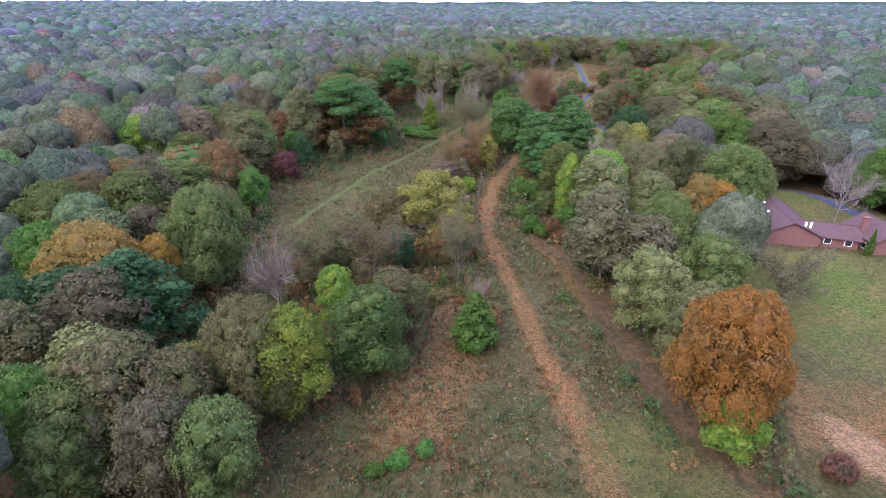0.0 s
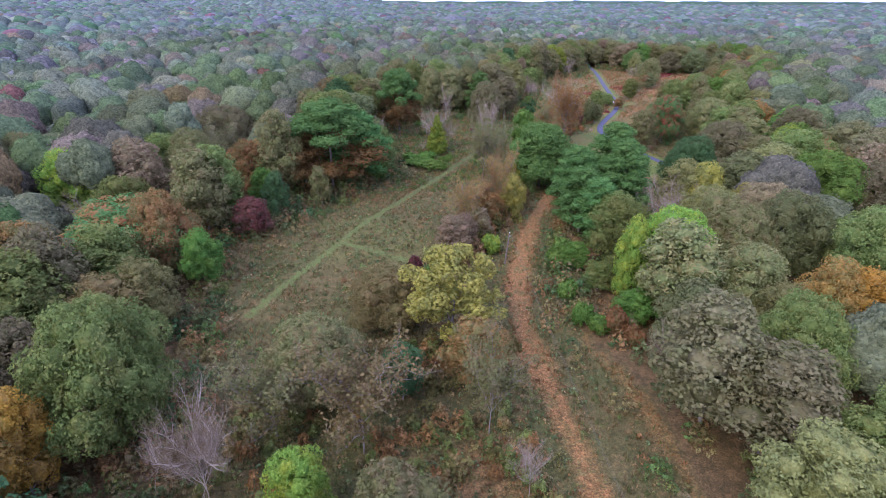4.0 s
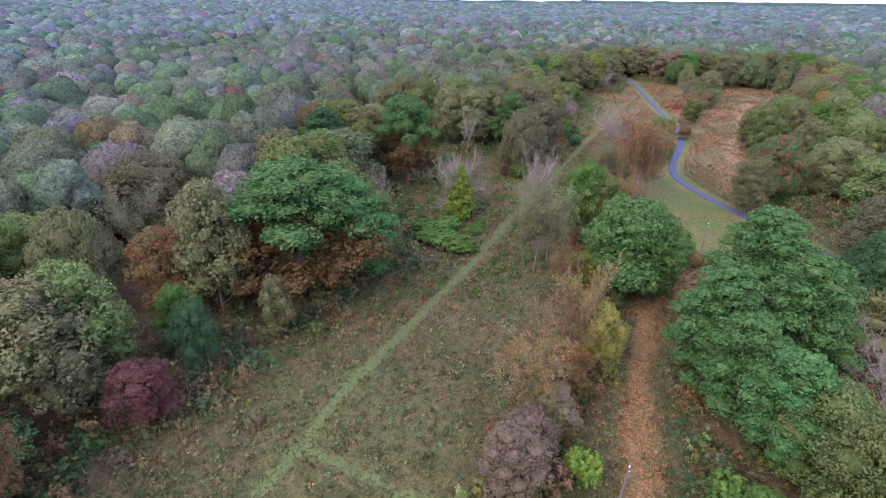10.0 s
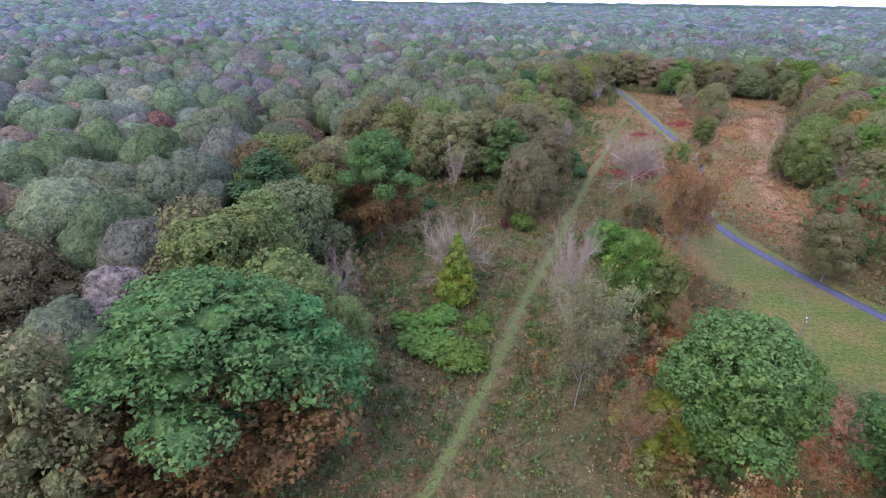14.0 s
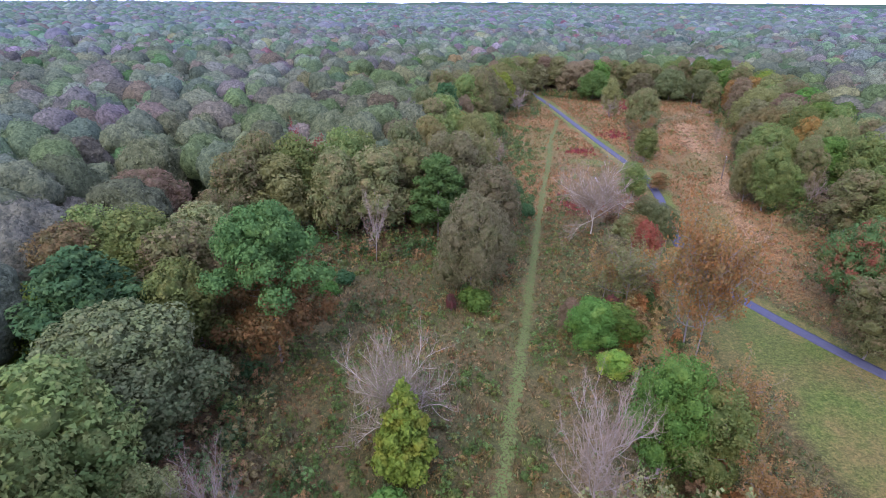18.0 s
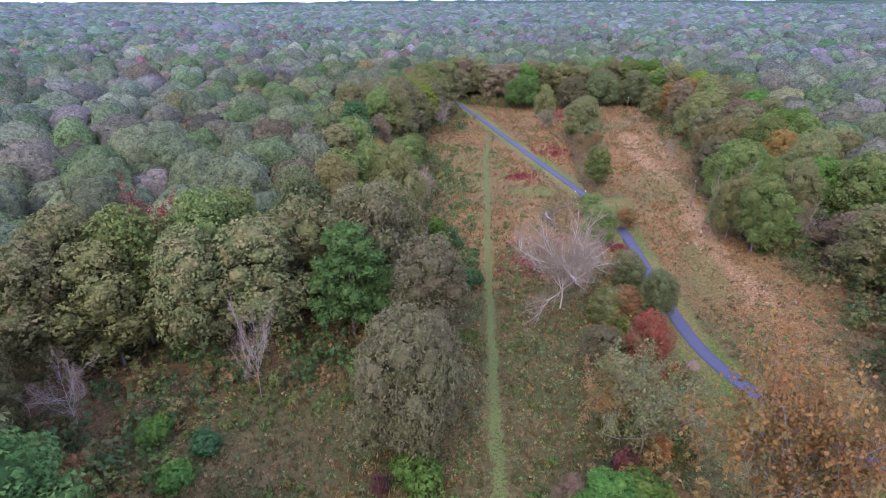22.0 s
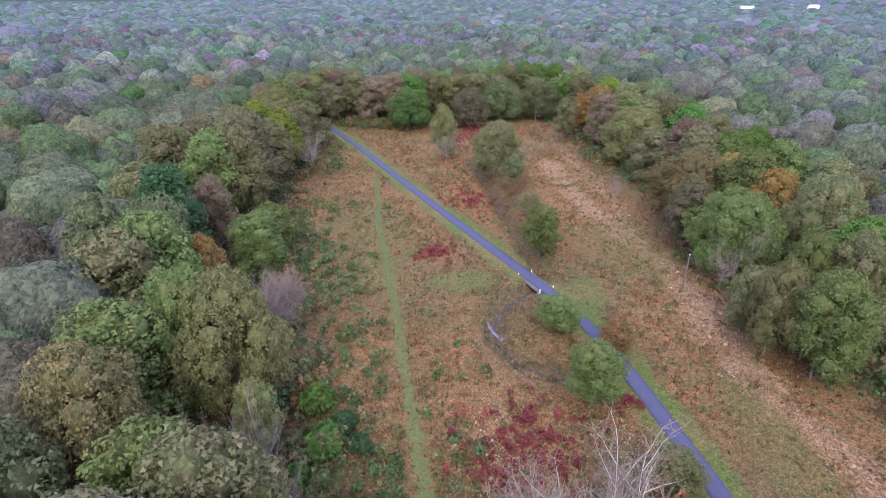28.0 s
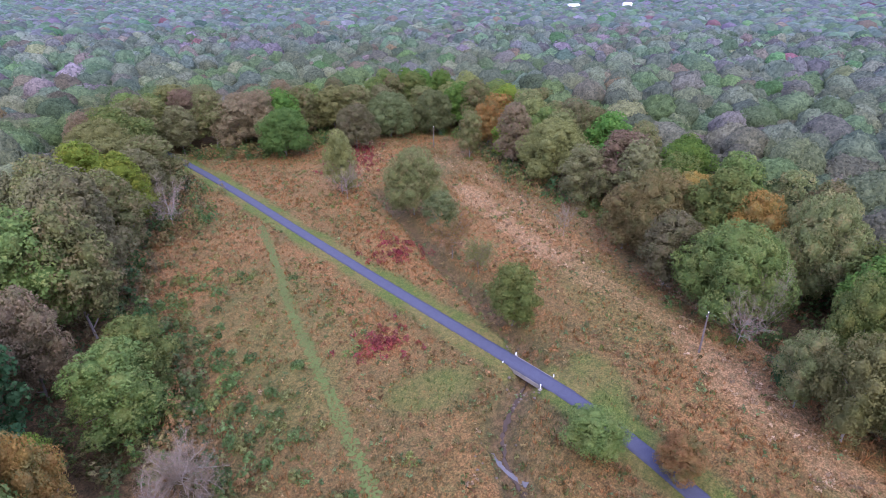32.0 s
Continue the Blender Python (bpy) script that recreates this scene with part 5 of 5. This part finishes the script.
def weed_clumps(name, count, box, seed, label):
    """Knee-high clumps of weeds and seedlings, joined, in the colours of what grows there."""
    r = np.random.RandomState(seed)
    x, y = r.uniform(box[0], box[1], count), r.uniform(box[2], box[3], count)
    ok = inside(x, y, CLEARING) & clear_of_ways(x, y, 1.5) & (waves(x, y, 16, 55) + r.normal(0, 0.5, count) > -0.25)
    x, y = x[ok], y[ok]
    g, rd_, st_, _ = cover_at(x, y)
    ok = r.uniform(0, 1, len(x)) > 1.1 * smooth(0.3, 0.56, g)
    x, y, g, rd_, st_ = x[ok], y[ok], g[ok], rd_[ok], st_[ok]
    n = len(x)
    col = WEEDS[(np.clip(0.5 + 0.5 * waves(x, y, 12, 57) + r.normal(0, 0.3, n), 0, 0.999) * len(WEEDS)).astype(int)]
    for share, c in ((np.maximum(g, 0.3), (0.075, 0.115, 0.045)), (rd_ * 0.5, (0.15, 0.075, 0.036)), (st_, (0.24, 0.165, 0.1))):
        col = np.where((r.uniform(0, 1, n) < share)[:, None], np.array(c)[None], col)
    col = (0.85 * col + 0.15 * np.array((0.095, 0.085, 0.038))) * r.uniform(0.55, 1.35, (n, 1))
    w, h, k = r.uniform(0.7, 1.9, n), r.uniform(0.3, 0.9, n), 9
    own = np.repeat(np.arange(n), k)
    d = r.normal(0, 1, (len(own), 3)) + (0, 0, 0.4)
    d[:, 2] = np.abs(d[:, 2])
    d /= np.linalg.norm(d, axis=1)[:, None]
    q = r.uniform(0.5, 1.0, len(own))
    c = np.stack([x[own] + d[:, 0] * w[own] / 2 * q, y[own] + d[:, 1] * w[own] / 2 * q, height(x, y)[own] + d[:, 2] * h[own] * q], -1)
    v, f = cards(c, d, 0.5, r)
    ob = link_mesh(name, v, f, [SHRUBS])
    tint_points(ob, "tint", np.c_[np.repeat(col[own], 4, 0), np.ones(len(v))])
    return tagged(ob, label, "weeds", kind="stuff")


def thicket(name, x, y, h, w, cols, count, size, seed, label):
    """Low shrubs without number, joined: each a heap of leaf sprays in one tint."""
    r = np.random.RandomState(seed)
    n = len(x)
    col = np.array(cols)[r.randint(len(cols), size=n)] * (1.15, 1.05, 0.68) * r.uniform(0.8, 1.2, (n, 1))
    own = np.repeat(np.arange(n), count)
    d = r.normal(0, 1, (len(own), 3))
    d[:, 2] = np.abs(d[:, 2])
    d /= np.linalg.norm(d, axis=1)[:, None]
    q = r.uniform(0.55, 1.0, len(own))
    c = np.stack([x[own] + d[:, 0] * w[own] / 2 * q, y[own] + d[:, 1] * w[own] / 2 * q, height(x, y)[own] + d[:, 2] * h[own] * q], -1)
    v, f = cards(c, d, size, r)
    ob = link_mesh(name, v, f, [SHRUBS])
    tint_points(ob, "tint", np.c_[np.repeat(col[own], 4, 0), np.ones(len(v))])
    return tagged(ob, label, "shrubs", kind="stuff")


def along(line, gap, spread, seed):
    """Shaken points on both sides of a line."""
    r = np.random.RandomState(seed)
    px, py = [], []
    for (ax, ay), (bx, by) in zip(line, line[1:]):
        n = max(1, int(math.hypot(bx - ax, by - ay) / gap))
        t = r.uniform(0, 1, n)
        px.append(ax + (bx - ax) * t + r.normal(0, spread, n))
        py.append(ay + (by - ay) * t + r.normal(0, spread, n))
    return np.concatenate(px), np.concatenate(py), r


def clear_of_ways(x, y, room):
    ok = np.ones(len(x), bool)
    for line in (TRAIL, MOWN_PATH, TRACK, BRANCH_PATH, SIDE_TRACK, DRIVE):
        ok &= dist_line(x, y, line) > room
    return ok


weed_clumps("meadow_clumps", 30000, (-60, 60, 30, 330), 221, "knee-high clumps of brown and green weeds")
weed_clumps("meadow_clumps", 26000, (20, 208, 215, 507), 222, "knee-high clumps of russet and green weeds")

HEDGE = [(-5, 146), (-1, 149), (5, 160), (12, 173), (18, 203), (27, 225), (36, 244), (43, 264), (52, 279), (63, 295), (68, 306)]
qx, qy, qr = along(HEDGE, 0.75, 2.6, 321)
ok = clear_of_ways(qx, qy, 2.2) & (dist_line(qx, qy, TRAIL) > 5)
qx, qy = qx[ok], qy[ok]
thicket("hedge", qx, qy, qr.uniform(1.6, 6.2, len(qx)), qr.uniform(2.0, 4.4, len(qx)), [(0.06, 0.095, 0.045), (0.09, 0.105, 0.05), (0.16, 0.085, 0.05), (0.13, 0.10, 0.06), (0.12, 0.125, 0.05), (0.11, 0.075, 0.055)], 120, 0.9, 322, "overgrown hedge of green, rust and plum shrubs")
kx, ky = qr.uniform(-34, 10, 420), qr.uniform(62, 122, 420)
ok = inside(kx, ky, CLEARING) & clear_of_ways(kx, ky, 3) & (waves(kx, ky, 16, 71) > -0.25) & ((kx < -8) | (ky > 84))
kx, ky = kx[ok], ky[ok]
thicket("saplings", kx, ky, qr.uniform(1.0, 4.0, len(kx)), qr.uniform(1.6, 3.6, len(kx)), [(0.09, 0.09, 0.045), (0.12, 0.095, 0.06), (0.075, 0.1, 0.045), (0.14, 0.085, 0.05)], 70, 0.75, 323, "olive and brown saplings taking over the field")

bx, by = qr.uniform(-22, 40, 1500), qr.uniform(196, 300, 1500)
ok = inside(bx, by, CLEARING) & clear_of_ways(bx, by, 1.6) & (waves(bx, by, 14, 73) > -0.1) & (np.interp(by, [196, 300], [2, 44]) > bx)
bx, by = bx[ok], by[ok]
thicket("briars", bx, by, qr.uniform(0.5, 1.7, len(bx)), qr.uniform(1.0, 2.8, len(bx)), [(0.05, 0.085, 0.035), (0.06, 0.1, 0.04), (0.08, 0.1, 0.045), (0.11, 0.085, 0.045)], 30, 0.62, 324, "low green briars among the weeds")

EDGE = CLEARING[:len(CLEARING) - len(CLEARING_SOUTH)]
SHRUB_TINTS = [(0.05, 0.09, 0.04), (0.04, 0.08, 0.045), (0.08, 0.10, 0.045), (0.11, 0.10, 0.06), (0.13, 0.085, 0.055), (0.06, 0.085, 0.05), (0.09, 0.08, 0.06)]
ex, ey, er = along(EDGE + CLEARING_SOUTH, 0.6, 3.2, 301)
ok = clear_of_ways(ex, ey, 3.5)
ex, ey = ex[ok], ey[ok]
thicket("undergrowth", ex, ey, er.uniform(1.2, 5.5, len(ex)), er.uniform(2.5, 5.0, len(ex)), SHRUB_TINTS, 48, 0.8, 302, "dense shrubs along the edge of the woods")
ix, iy = er.uniform(-110, 190, 15000), er.uniform(34, 500, 15000)
ok = ~inside(ix, iy, CLEARING) & ~inside(ix, iy, LAWN) & ~inside(ix, iy, YARD) & (dist_line(ix, iy, CLEARING) < 24) & clear_of_ways(ix, iy, 4)
ix, iy = ix[ok], iy[ok]
thicket("forest_undergrowth", ix, iy, er.uniform(1.2, 6.0, len(ix)), er.uniform(2.5, 5.0, len(ix)), SHRUB_TINTS, 36, 0.9, 304, "shrubs and saplings under the trees")
fx, fy = er.uniform(-60, 150, 3600), er.uniform(32, 500, 3600)
ok = inside(fx, fy, CLEARING) & clear_of_ways(fx, fy, 1.8) & (waves(fx, fy, 34, 51) + 0.5 * waves(fx, fy, 11, 52) > 0.15) & (cover_at(fx, fy)[0] < 0.4)
fx, fy = fx[ok], fy[ok]
thicket("meadow_shrubs", fx, fy, er.uniform(0.6, 1.5, len(fx)), er.uniform(0.9, 2.4, len(fx)), [(0.09, 0.11, 0.05), (0.075, 0.12, 0.05), (0.12, 0.11, 0.06), (0.15, 0.085, 0.055)], 40, 0.42, 303, "low green and russet shrubs scattered in the meadow")

sx, sy, sr = along([(42, 318), (50, 346), (56, 368), (64, 394), (72, 424)], 0.32, 6.5, 311)
ok = clear_of_ways(sx, sy, 2) & inside(sx, sy, CLEARING)
thicket("meadow_shrubs", sx[ok], sy[ok], sr.uniform(0.8, 2.2, ok.sum()), sr.uniform(1.2, 3.0, ok.sum()), [(0.05, 0.085, 0.045), (0.06, 0.095, 0.05), (0.09, 0.10, 0.055)], 44, 0.65, 312, "dark green shrubs spreading from the edge of the woods")
red_x, red_y = [], []
for cx, cy, rx, n in ((62, 320, 8, 130), (85.5, 373, 4.5, 60), (152, 452, 9, 110), (165, 462, 8, 90), (112, 395, 7, 60), (80, 318, 2.5, 24)):
    red_x.append(cx + sr.normal(0, rx * 0.6, n))
    red_y.append(cy + sr.normal(0, rx * 0.5, n))
red_x, red_y = np.concatenate(red_x), np.concatenate(red_y)
ok = clear_of_ways(red_x, red_y, 2) & inside(red_x, red_y, CLEARING)
thicket("sumac", red_x[ok], red_y[ok], sr.uniform(0.6, 1.5, ok.sum()), sr.uniform(0.8, 2.0, ok.sum()), [(0.13, 0.03, 0.05), (0.105, 0.034, 0.046), (0.15, 0.045, 0.05)], 34, 0.42, 313, "crimson sumac patches in the meadow")

# ---- small built things ----
def box(cx, cy, cz, sx, sy, sz):
    v = np.array([(x, y, z) for z in (-0.5, 0.5) for x, y in ((-0.5, -0.5), (0.5, -0.5), (0.5, 0.5), (-0.5, 0.5))]) * (sx, sy, sz) + (cx, cy, cz)
    f = np.array([(3, 2, 1, 0), (4, 5, 6, 7), (0, 1, 5, 4), (1, 2, 6, 5), (2, 3, 7, 6), (3, 0, 4, 7)])
    return v, f


def part(name, pieces, mat, parent, label=""):
    ob = new(name, build(name, pieces, [mat]))
    ob.parent = parent
    return tagged(ob, label) if label else ob


def root_at(name, x, y, z, turn, label, category, group=""):
    ob = new(name)
    ob.matrix_basis = pose(x, y, z, 0, 0, turn)
    return tagged(ob, label, category, group)


def sloped(length, width, rise, thick, side, over=0.6):
    """One slope of a gabled roof, its ridge along x at height rise over the eaves."""
    w = width / 2 + over
    drop = rise * over / (width / 2)
    a, b = length / 2 + over, rise
    v = np.array([(-a, 0, b), (a, 0, b), (a, side * w, -drop), (-a, side * w, -drop), (-a, 0, b - thick), (a, 0, b - thick), (a, side * w, -drop - thick), (-a, side * w, -drop - thick)])
    f = np.array([(0, 1, 2, 3), (7, 6, 5, 4), (0, 4, 5, 1), (1, 5, 6, 2), (2, 6, 7, 3), (3, 7, 4, 0)])
    return v, (f if side < 0 else f[:, ::-1])


def house_wing(root, length, width, wall_h, rise, dx, dy, turn, windows=4):
    """Walls, gables, roof slopes, windows and trim of one wing, set into the house at dx, dy."""
    c, s = math.cos(radians(turn)), math.sin(radians(turn))

    def placed(piece):
        v, f = piece
        return np.stack([v[:, 0] * c - v[:, 1] * s + dx, v[:, 0] * s + v[:, 1] * c + dy, v[:, 2]], -1), f

    for side in (-1, 1):
        part("wall", [placed(box(0, side * (width / 2 - 0.12), wall_h / 2 - 0.5, length, 0.24, wall_h + 1))], BRICK, root)
        g = length / 2 - 0.12
        tri = (np.array([(side * g, -width / 2, wall_h), (side * g, width / 2, wall_h), (side * g, 0, wall_h + rise - 0.1)] + [(side * (g - 0.2), -width / 2, wall_h), (side * (g - 0.2), width / 2, wall_h), (side * (g - 0.2), 0, wall_h + rise - 0.1)]),
               np.array([(0, 1, 2), (5, 4, 3)]))
        part("wall", [placed(box(side * g, 0, wall_h / 2 - 0.5, 0.24, width - 0.5, wall_h + 1)), placed(tri)], BRICK, root)
        v, f = sloped(length, width, rise, 0.16, side)
        part("roof_slope", [placed((v + (0, 0, wall_h + 0.05), f))], SHINGLE, root, "purplish-brown shingle roof")
        e = width / 2 + 0.62
        part("fascia", [placed(box(0, side * e, wall_h + 0.02 - rise * 0.6 / (width / 2), length + 1.3, 0.05, 0.26))], SHINGLE, root, "dark eaves board")
        for k in range(windows):
            x = (k + 0.5) / windows * length - length / 2
            w = part("window", [placed(box(x, side * (width / 2 + 0.02), 1.5, 1.5, 0.08, 1.4))], PAINT, root, "white-framed window")
            part("pane", [placed(box(x, side * (width / 2 + 0.07), 1.5, 1.26, 0.04, 1.16))], GLASS, w)
    part("ridge_cap", [placed(box(0, 0, wall_h + rise + 0.06, length + 1.2, 0.3, 0.06))], SHINGLE, root)


hz = float(height(88, 118)) - 0.1
house = root_at("house", 81.5, 121.0, hz, 79.5, "low brick house with purplish-brown shingle roofs beside a lawn", "house")
house_wing(house, 22, 12.5, 2.9, 3.0, 0, 0, 0, 5)
house_wing(house, 12, 7.0, 2.7, 1.9, -6.5, -9.0, 79, 3)
house_wing(house, 10.5, 9.5, 3.4, 2.8, -7.5, -19.5, 10, 2)
part("chimney", [box(-8.5, -15.4, 4.0, 1.0, 1.2, 6.4), box(-8.5, -15.4, 7.25, 1.2, 1.4, 0.14)], BRICK, house, "tan brick chimney")
part("roof_vent", [box(3.2, 1.6, 5.3, 0.7, 0.5, 0.5)], PAINT, house, "white roof vent")
part("roof_vent", [box(-2.6, 1.5, 5.4, 0.9, 0.7, 0.6)], POLE_WOOD, house, "dark roof fan")
part("roof_vent", [box(-2.2, 2.4, 5.0, 0.5, 0.5, 0.4)], PAINT, house, "white roof vent")
part("roof_vent", [tube([(-9.3, -3.2, 4.0), (-9.3, -3.2, 5.4)], [0.28, 0.28], 8)], PAINT, house, "white roof vent pipe")
part("roof_vent", [tube([(-9.0, -4.4, 4.0), (-9.0, -4.4, 5.3)], [0.28, 0.28], 8)], PAINT, house, "white roof vent pipe")
tagged(ribbon("driveway", DRIVE, 4.2, 0.06, ASPHALT, 0.1, 1.0, 5), "dark asphalt driveway curving round the lawn", "driveway", kind="structure")
# These narrow cedars stand in for ivy-covered posts.
for x, y in ((93.5, 104.5), (101.5, 101.5)):
    plant("cedar", x, y, 6.5, 2.0, "green")


def utility_pole(x, y, h, lean, turn):
    root = root_at("utility_pole", x, y, float(height(x, y)) - 0.4, turn, "weathered wooden utility pole with white insulators", "utility pole", "poles of the power line")
    top = h + 0.4
    part("shaft", [tube([(0, 0, 0), (lean * 0.5, 0, top * 0.5), (lean, 0, top)], [0.17, 0.15, 0.12], 8)], POLE_WOOD, root)
    for z, o in ((0.15, 0.0), (-0.7, 0.2)):
        part("insulator", [tube([(lean + o, 0, top + z - 0.15), (lean + o, 0, top + z), (lean + o, 0, top + z + 0.12)], [0.05, 0.1, 0.06], 8)], PAINT, root, "white porcelain insulator")
    part("bracket", [box(lean + 0.1, 0, top - 0.85, 0.3, 0.06, 0.06)], WIRE, root)
    c, s = math.cos(radians(turn)), math.sin(radians(turn))
    z0 = float(height(x, y)) - 0.4 + top
    return [(x + c * (lean + o), y + s * (lean + o), z0 + z) for z, o in ((0.25, 0.0), (-0.6, 0.2))]


def wire(a, b, sag):
    t = np.linspace(0, 1, 15)
    p = np.outer(1 - t, a) + np.outer(t, b)
    p[:, 2] -= sag * 4 * t * (1 - t)
    return tube(p, [0.007] * 15, 4)


tops = [utility_pole(22, 12, 8, 0.0, 10), utility_pole(10.6, 149.8, 7.4, 1.0, 40), utility_pole(50.2, 219.3, 6.9, 0.3, 20), utility_pole(115.2, 331.0, 7.4, 0.2, 30), utility_pole(185.6, 443.0, 7.6, 0.0, 40), utility_pole(52, 22, 8, 0, 0)]
for i, j in ((0, 1), (1, 2), (2, 3), (3, 4)):
    for k in range(2):
        w = new("power_line", build("power_line", [wire(tops[i][k], tops[j][k], 1.6)], [WIRE]))
        tagged(w, "thin sagging aluminium wire between wooden poles", "power line", "power lines")
w = new("power_line", build("power_line", [wire((30, 33, 6.5), (96, 103, 6.2), 1.2)], [WIRE]))
tagged(w, "thin wire running down to the house", "power line", "power lines")

# the bridge over the creek
bridge = root_at("bridge", 94.85, 350.9, float(height(101, 362)) + 0.0, -9.5, "short concrete bridge carrying the asphalt trail over a creek", "bridge")
part("deck", [box(0, 0, -0.42, 3.0, 7.6, 0.42)], CONCRETE, bridge)
for s in (-1, 1):
    part("kerb", [box(s * 1.42, 0, -0.06, 0.16, 7.6, 0.3)], CONCRETE, bridge, "pale concrete kerb")
    part("abutment", [box(0, s * 3.9, -1.3, 4.2, 0.5, 2.2)], CONCRETE, bridge)
    part("joint", [box(0, s * 3.6, 0.085, 2.7, 0.12, 0.02)], CONCRETE, bridge, "pale joint across the trail")
    for e in (-1, 1):
        part("post", [box(s * 1.6, e * 3.75, 0.15, 0.12, 0.12, 0.8)], PAINT, bridge, "short pale post")
part("patch", [box(-0.2, -0.6, 0.085, 0.6, 0.5, 0.02)], PAINT, bridge, "white paint patch")
part("patch", [box(0.5, -1.9, 0.085, 0.5, 0.4, 0.02)], PAINT, bridge, "white paint patch")
tagged(ribbon("pool", [(78.5, 346.8), (77.2, 343.5), (77.0, 340.5)], 0.6, 0.13, WATER, 0.15, 0.4, 8), "small still pool in the creek bed", "pool", kind="structure")
tagged(ribbon("creek", CREEK[1:7], 0.55, 0.1, MUD, 0.3, 0.6, 6), "nearly dry muddy creek bed in a narrow gully", "creek", kind="structure")


def rock_mesh(seed):
    r = np.random.RandomState(seed)
    v, f = BALL1
    return build("rock", [(v * (1 + r.uniform(-0.22, 0.22, (len(v), 1))) * (0.5, 0.38, 0.3), f)], [STONE])


ROCKS = [rock_mesh(400 + k) for k in range(4)]


def rocks(count, cx, cy, rx, ry, small, big, seed):
    r = np.random.RandomState(seed)
    for _ in range(count):
        x, y, s = cx + r.normal(0, rx), cy + r.normal(0, ry), 0.62 * r.uniform(small, big)
        if dist_line(np.array([x]), np.array([y]), TRAIL)[0] < 1.5:
            continue
        ob = new("rock", ROCKS[r.randint(4)])
        ob.matrix_basis = Matrix.LocRotScale((x, y, float(height(x, y)) + 0.08 * s), Euler((r.uniform(-0.3, 0.3), r.uniform(-0.3, 0.3), r.uniform(0, 6.28))), (s, s, s))
        tagged(ob, "pale grey-brown rock on the creek bank", "rock", "rocks by the creek")


rocks(34, 90.4, 349.4, 1.5, 1.4, 0.4, 1.1, 1)
rocks(14, 98.5, 355.0, 1.4, 1.6, 0.4, 1.0, 2)
rocks(12, 79.5, 346.5, 2.4, 1.6, 0.3, 0.8, 3)
rocks(12, 65.8, 281.2, 0.5, 1.8, 0.3, 0.8, 4)


def heap(x, y, h, w, seed, label):
    """A mound of cut brush: a ragged hump with stalks sticking out."""
    r = np.random.RandomState(seed)
    v, f = BALL2
    v = v * (1 + r.uniform(-0.15, 0.15, (len(v), 1))) * (w / 2, w / 2.6, h)
    d = r.normal(0, 1, (420, 3))
    d[:, 2] = np.abs(d[:, 2])
    d /= np.linalg.norm(d, axis=1)[:, None]
    root = root_at("brush_heap", x, y, float(height(x, y)) - 0.1, r.uniform(0, 360), label, "brush heap")
    part("hump", [(v, f)], STRAW_HEAP, root)
    part("stalks", [cards(d * (w / 2, w / 2.6, h) * 1.03, d, 0.45, r)], STRAW_HEAP, root)


heap(62.3, 277.6, 0.7, 2.4, 501, "dry pinkish-brown brush heap beside the trail")
heap(7.2, 150.5, 0.6, 1.9, 502, "dry brush heap at the foot of a pole")


def warehouse(x, y, length, h, turn):
    z = float(height(x, y))
    root = root_at("warehouse", x, y, z, turn, "distant white warehouse among woods", "warehouse", "distant white buildings")
    part("wall", [box(0, 0, h / 2, length, 16, h)], PAINT, root)
    v, f = sloped(length, 16, 2.0, 0.3, 1)
    part("roof_slope", [(v + (0, 0, h), f)], PAINT, root)
    v, f = sloped(length, 16, 2.0, 0.3, -1)
    part("roof_slope", [(v + (0, 0, h), f)], PAINT, root)


for x, y, length, h, turn in ((1184, 865, 22, 25, -50), (1300, 792, 16, 26, -50)):
    warehouse(x, y, length, h, turn)
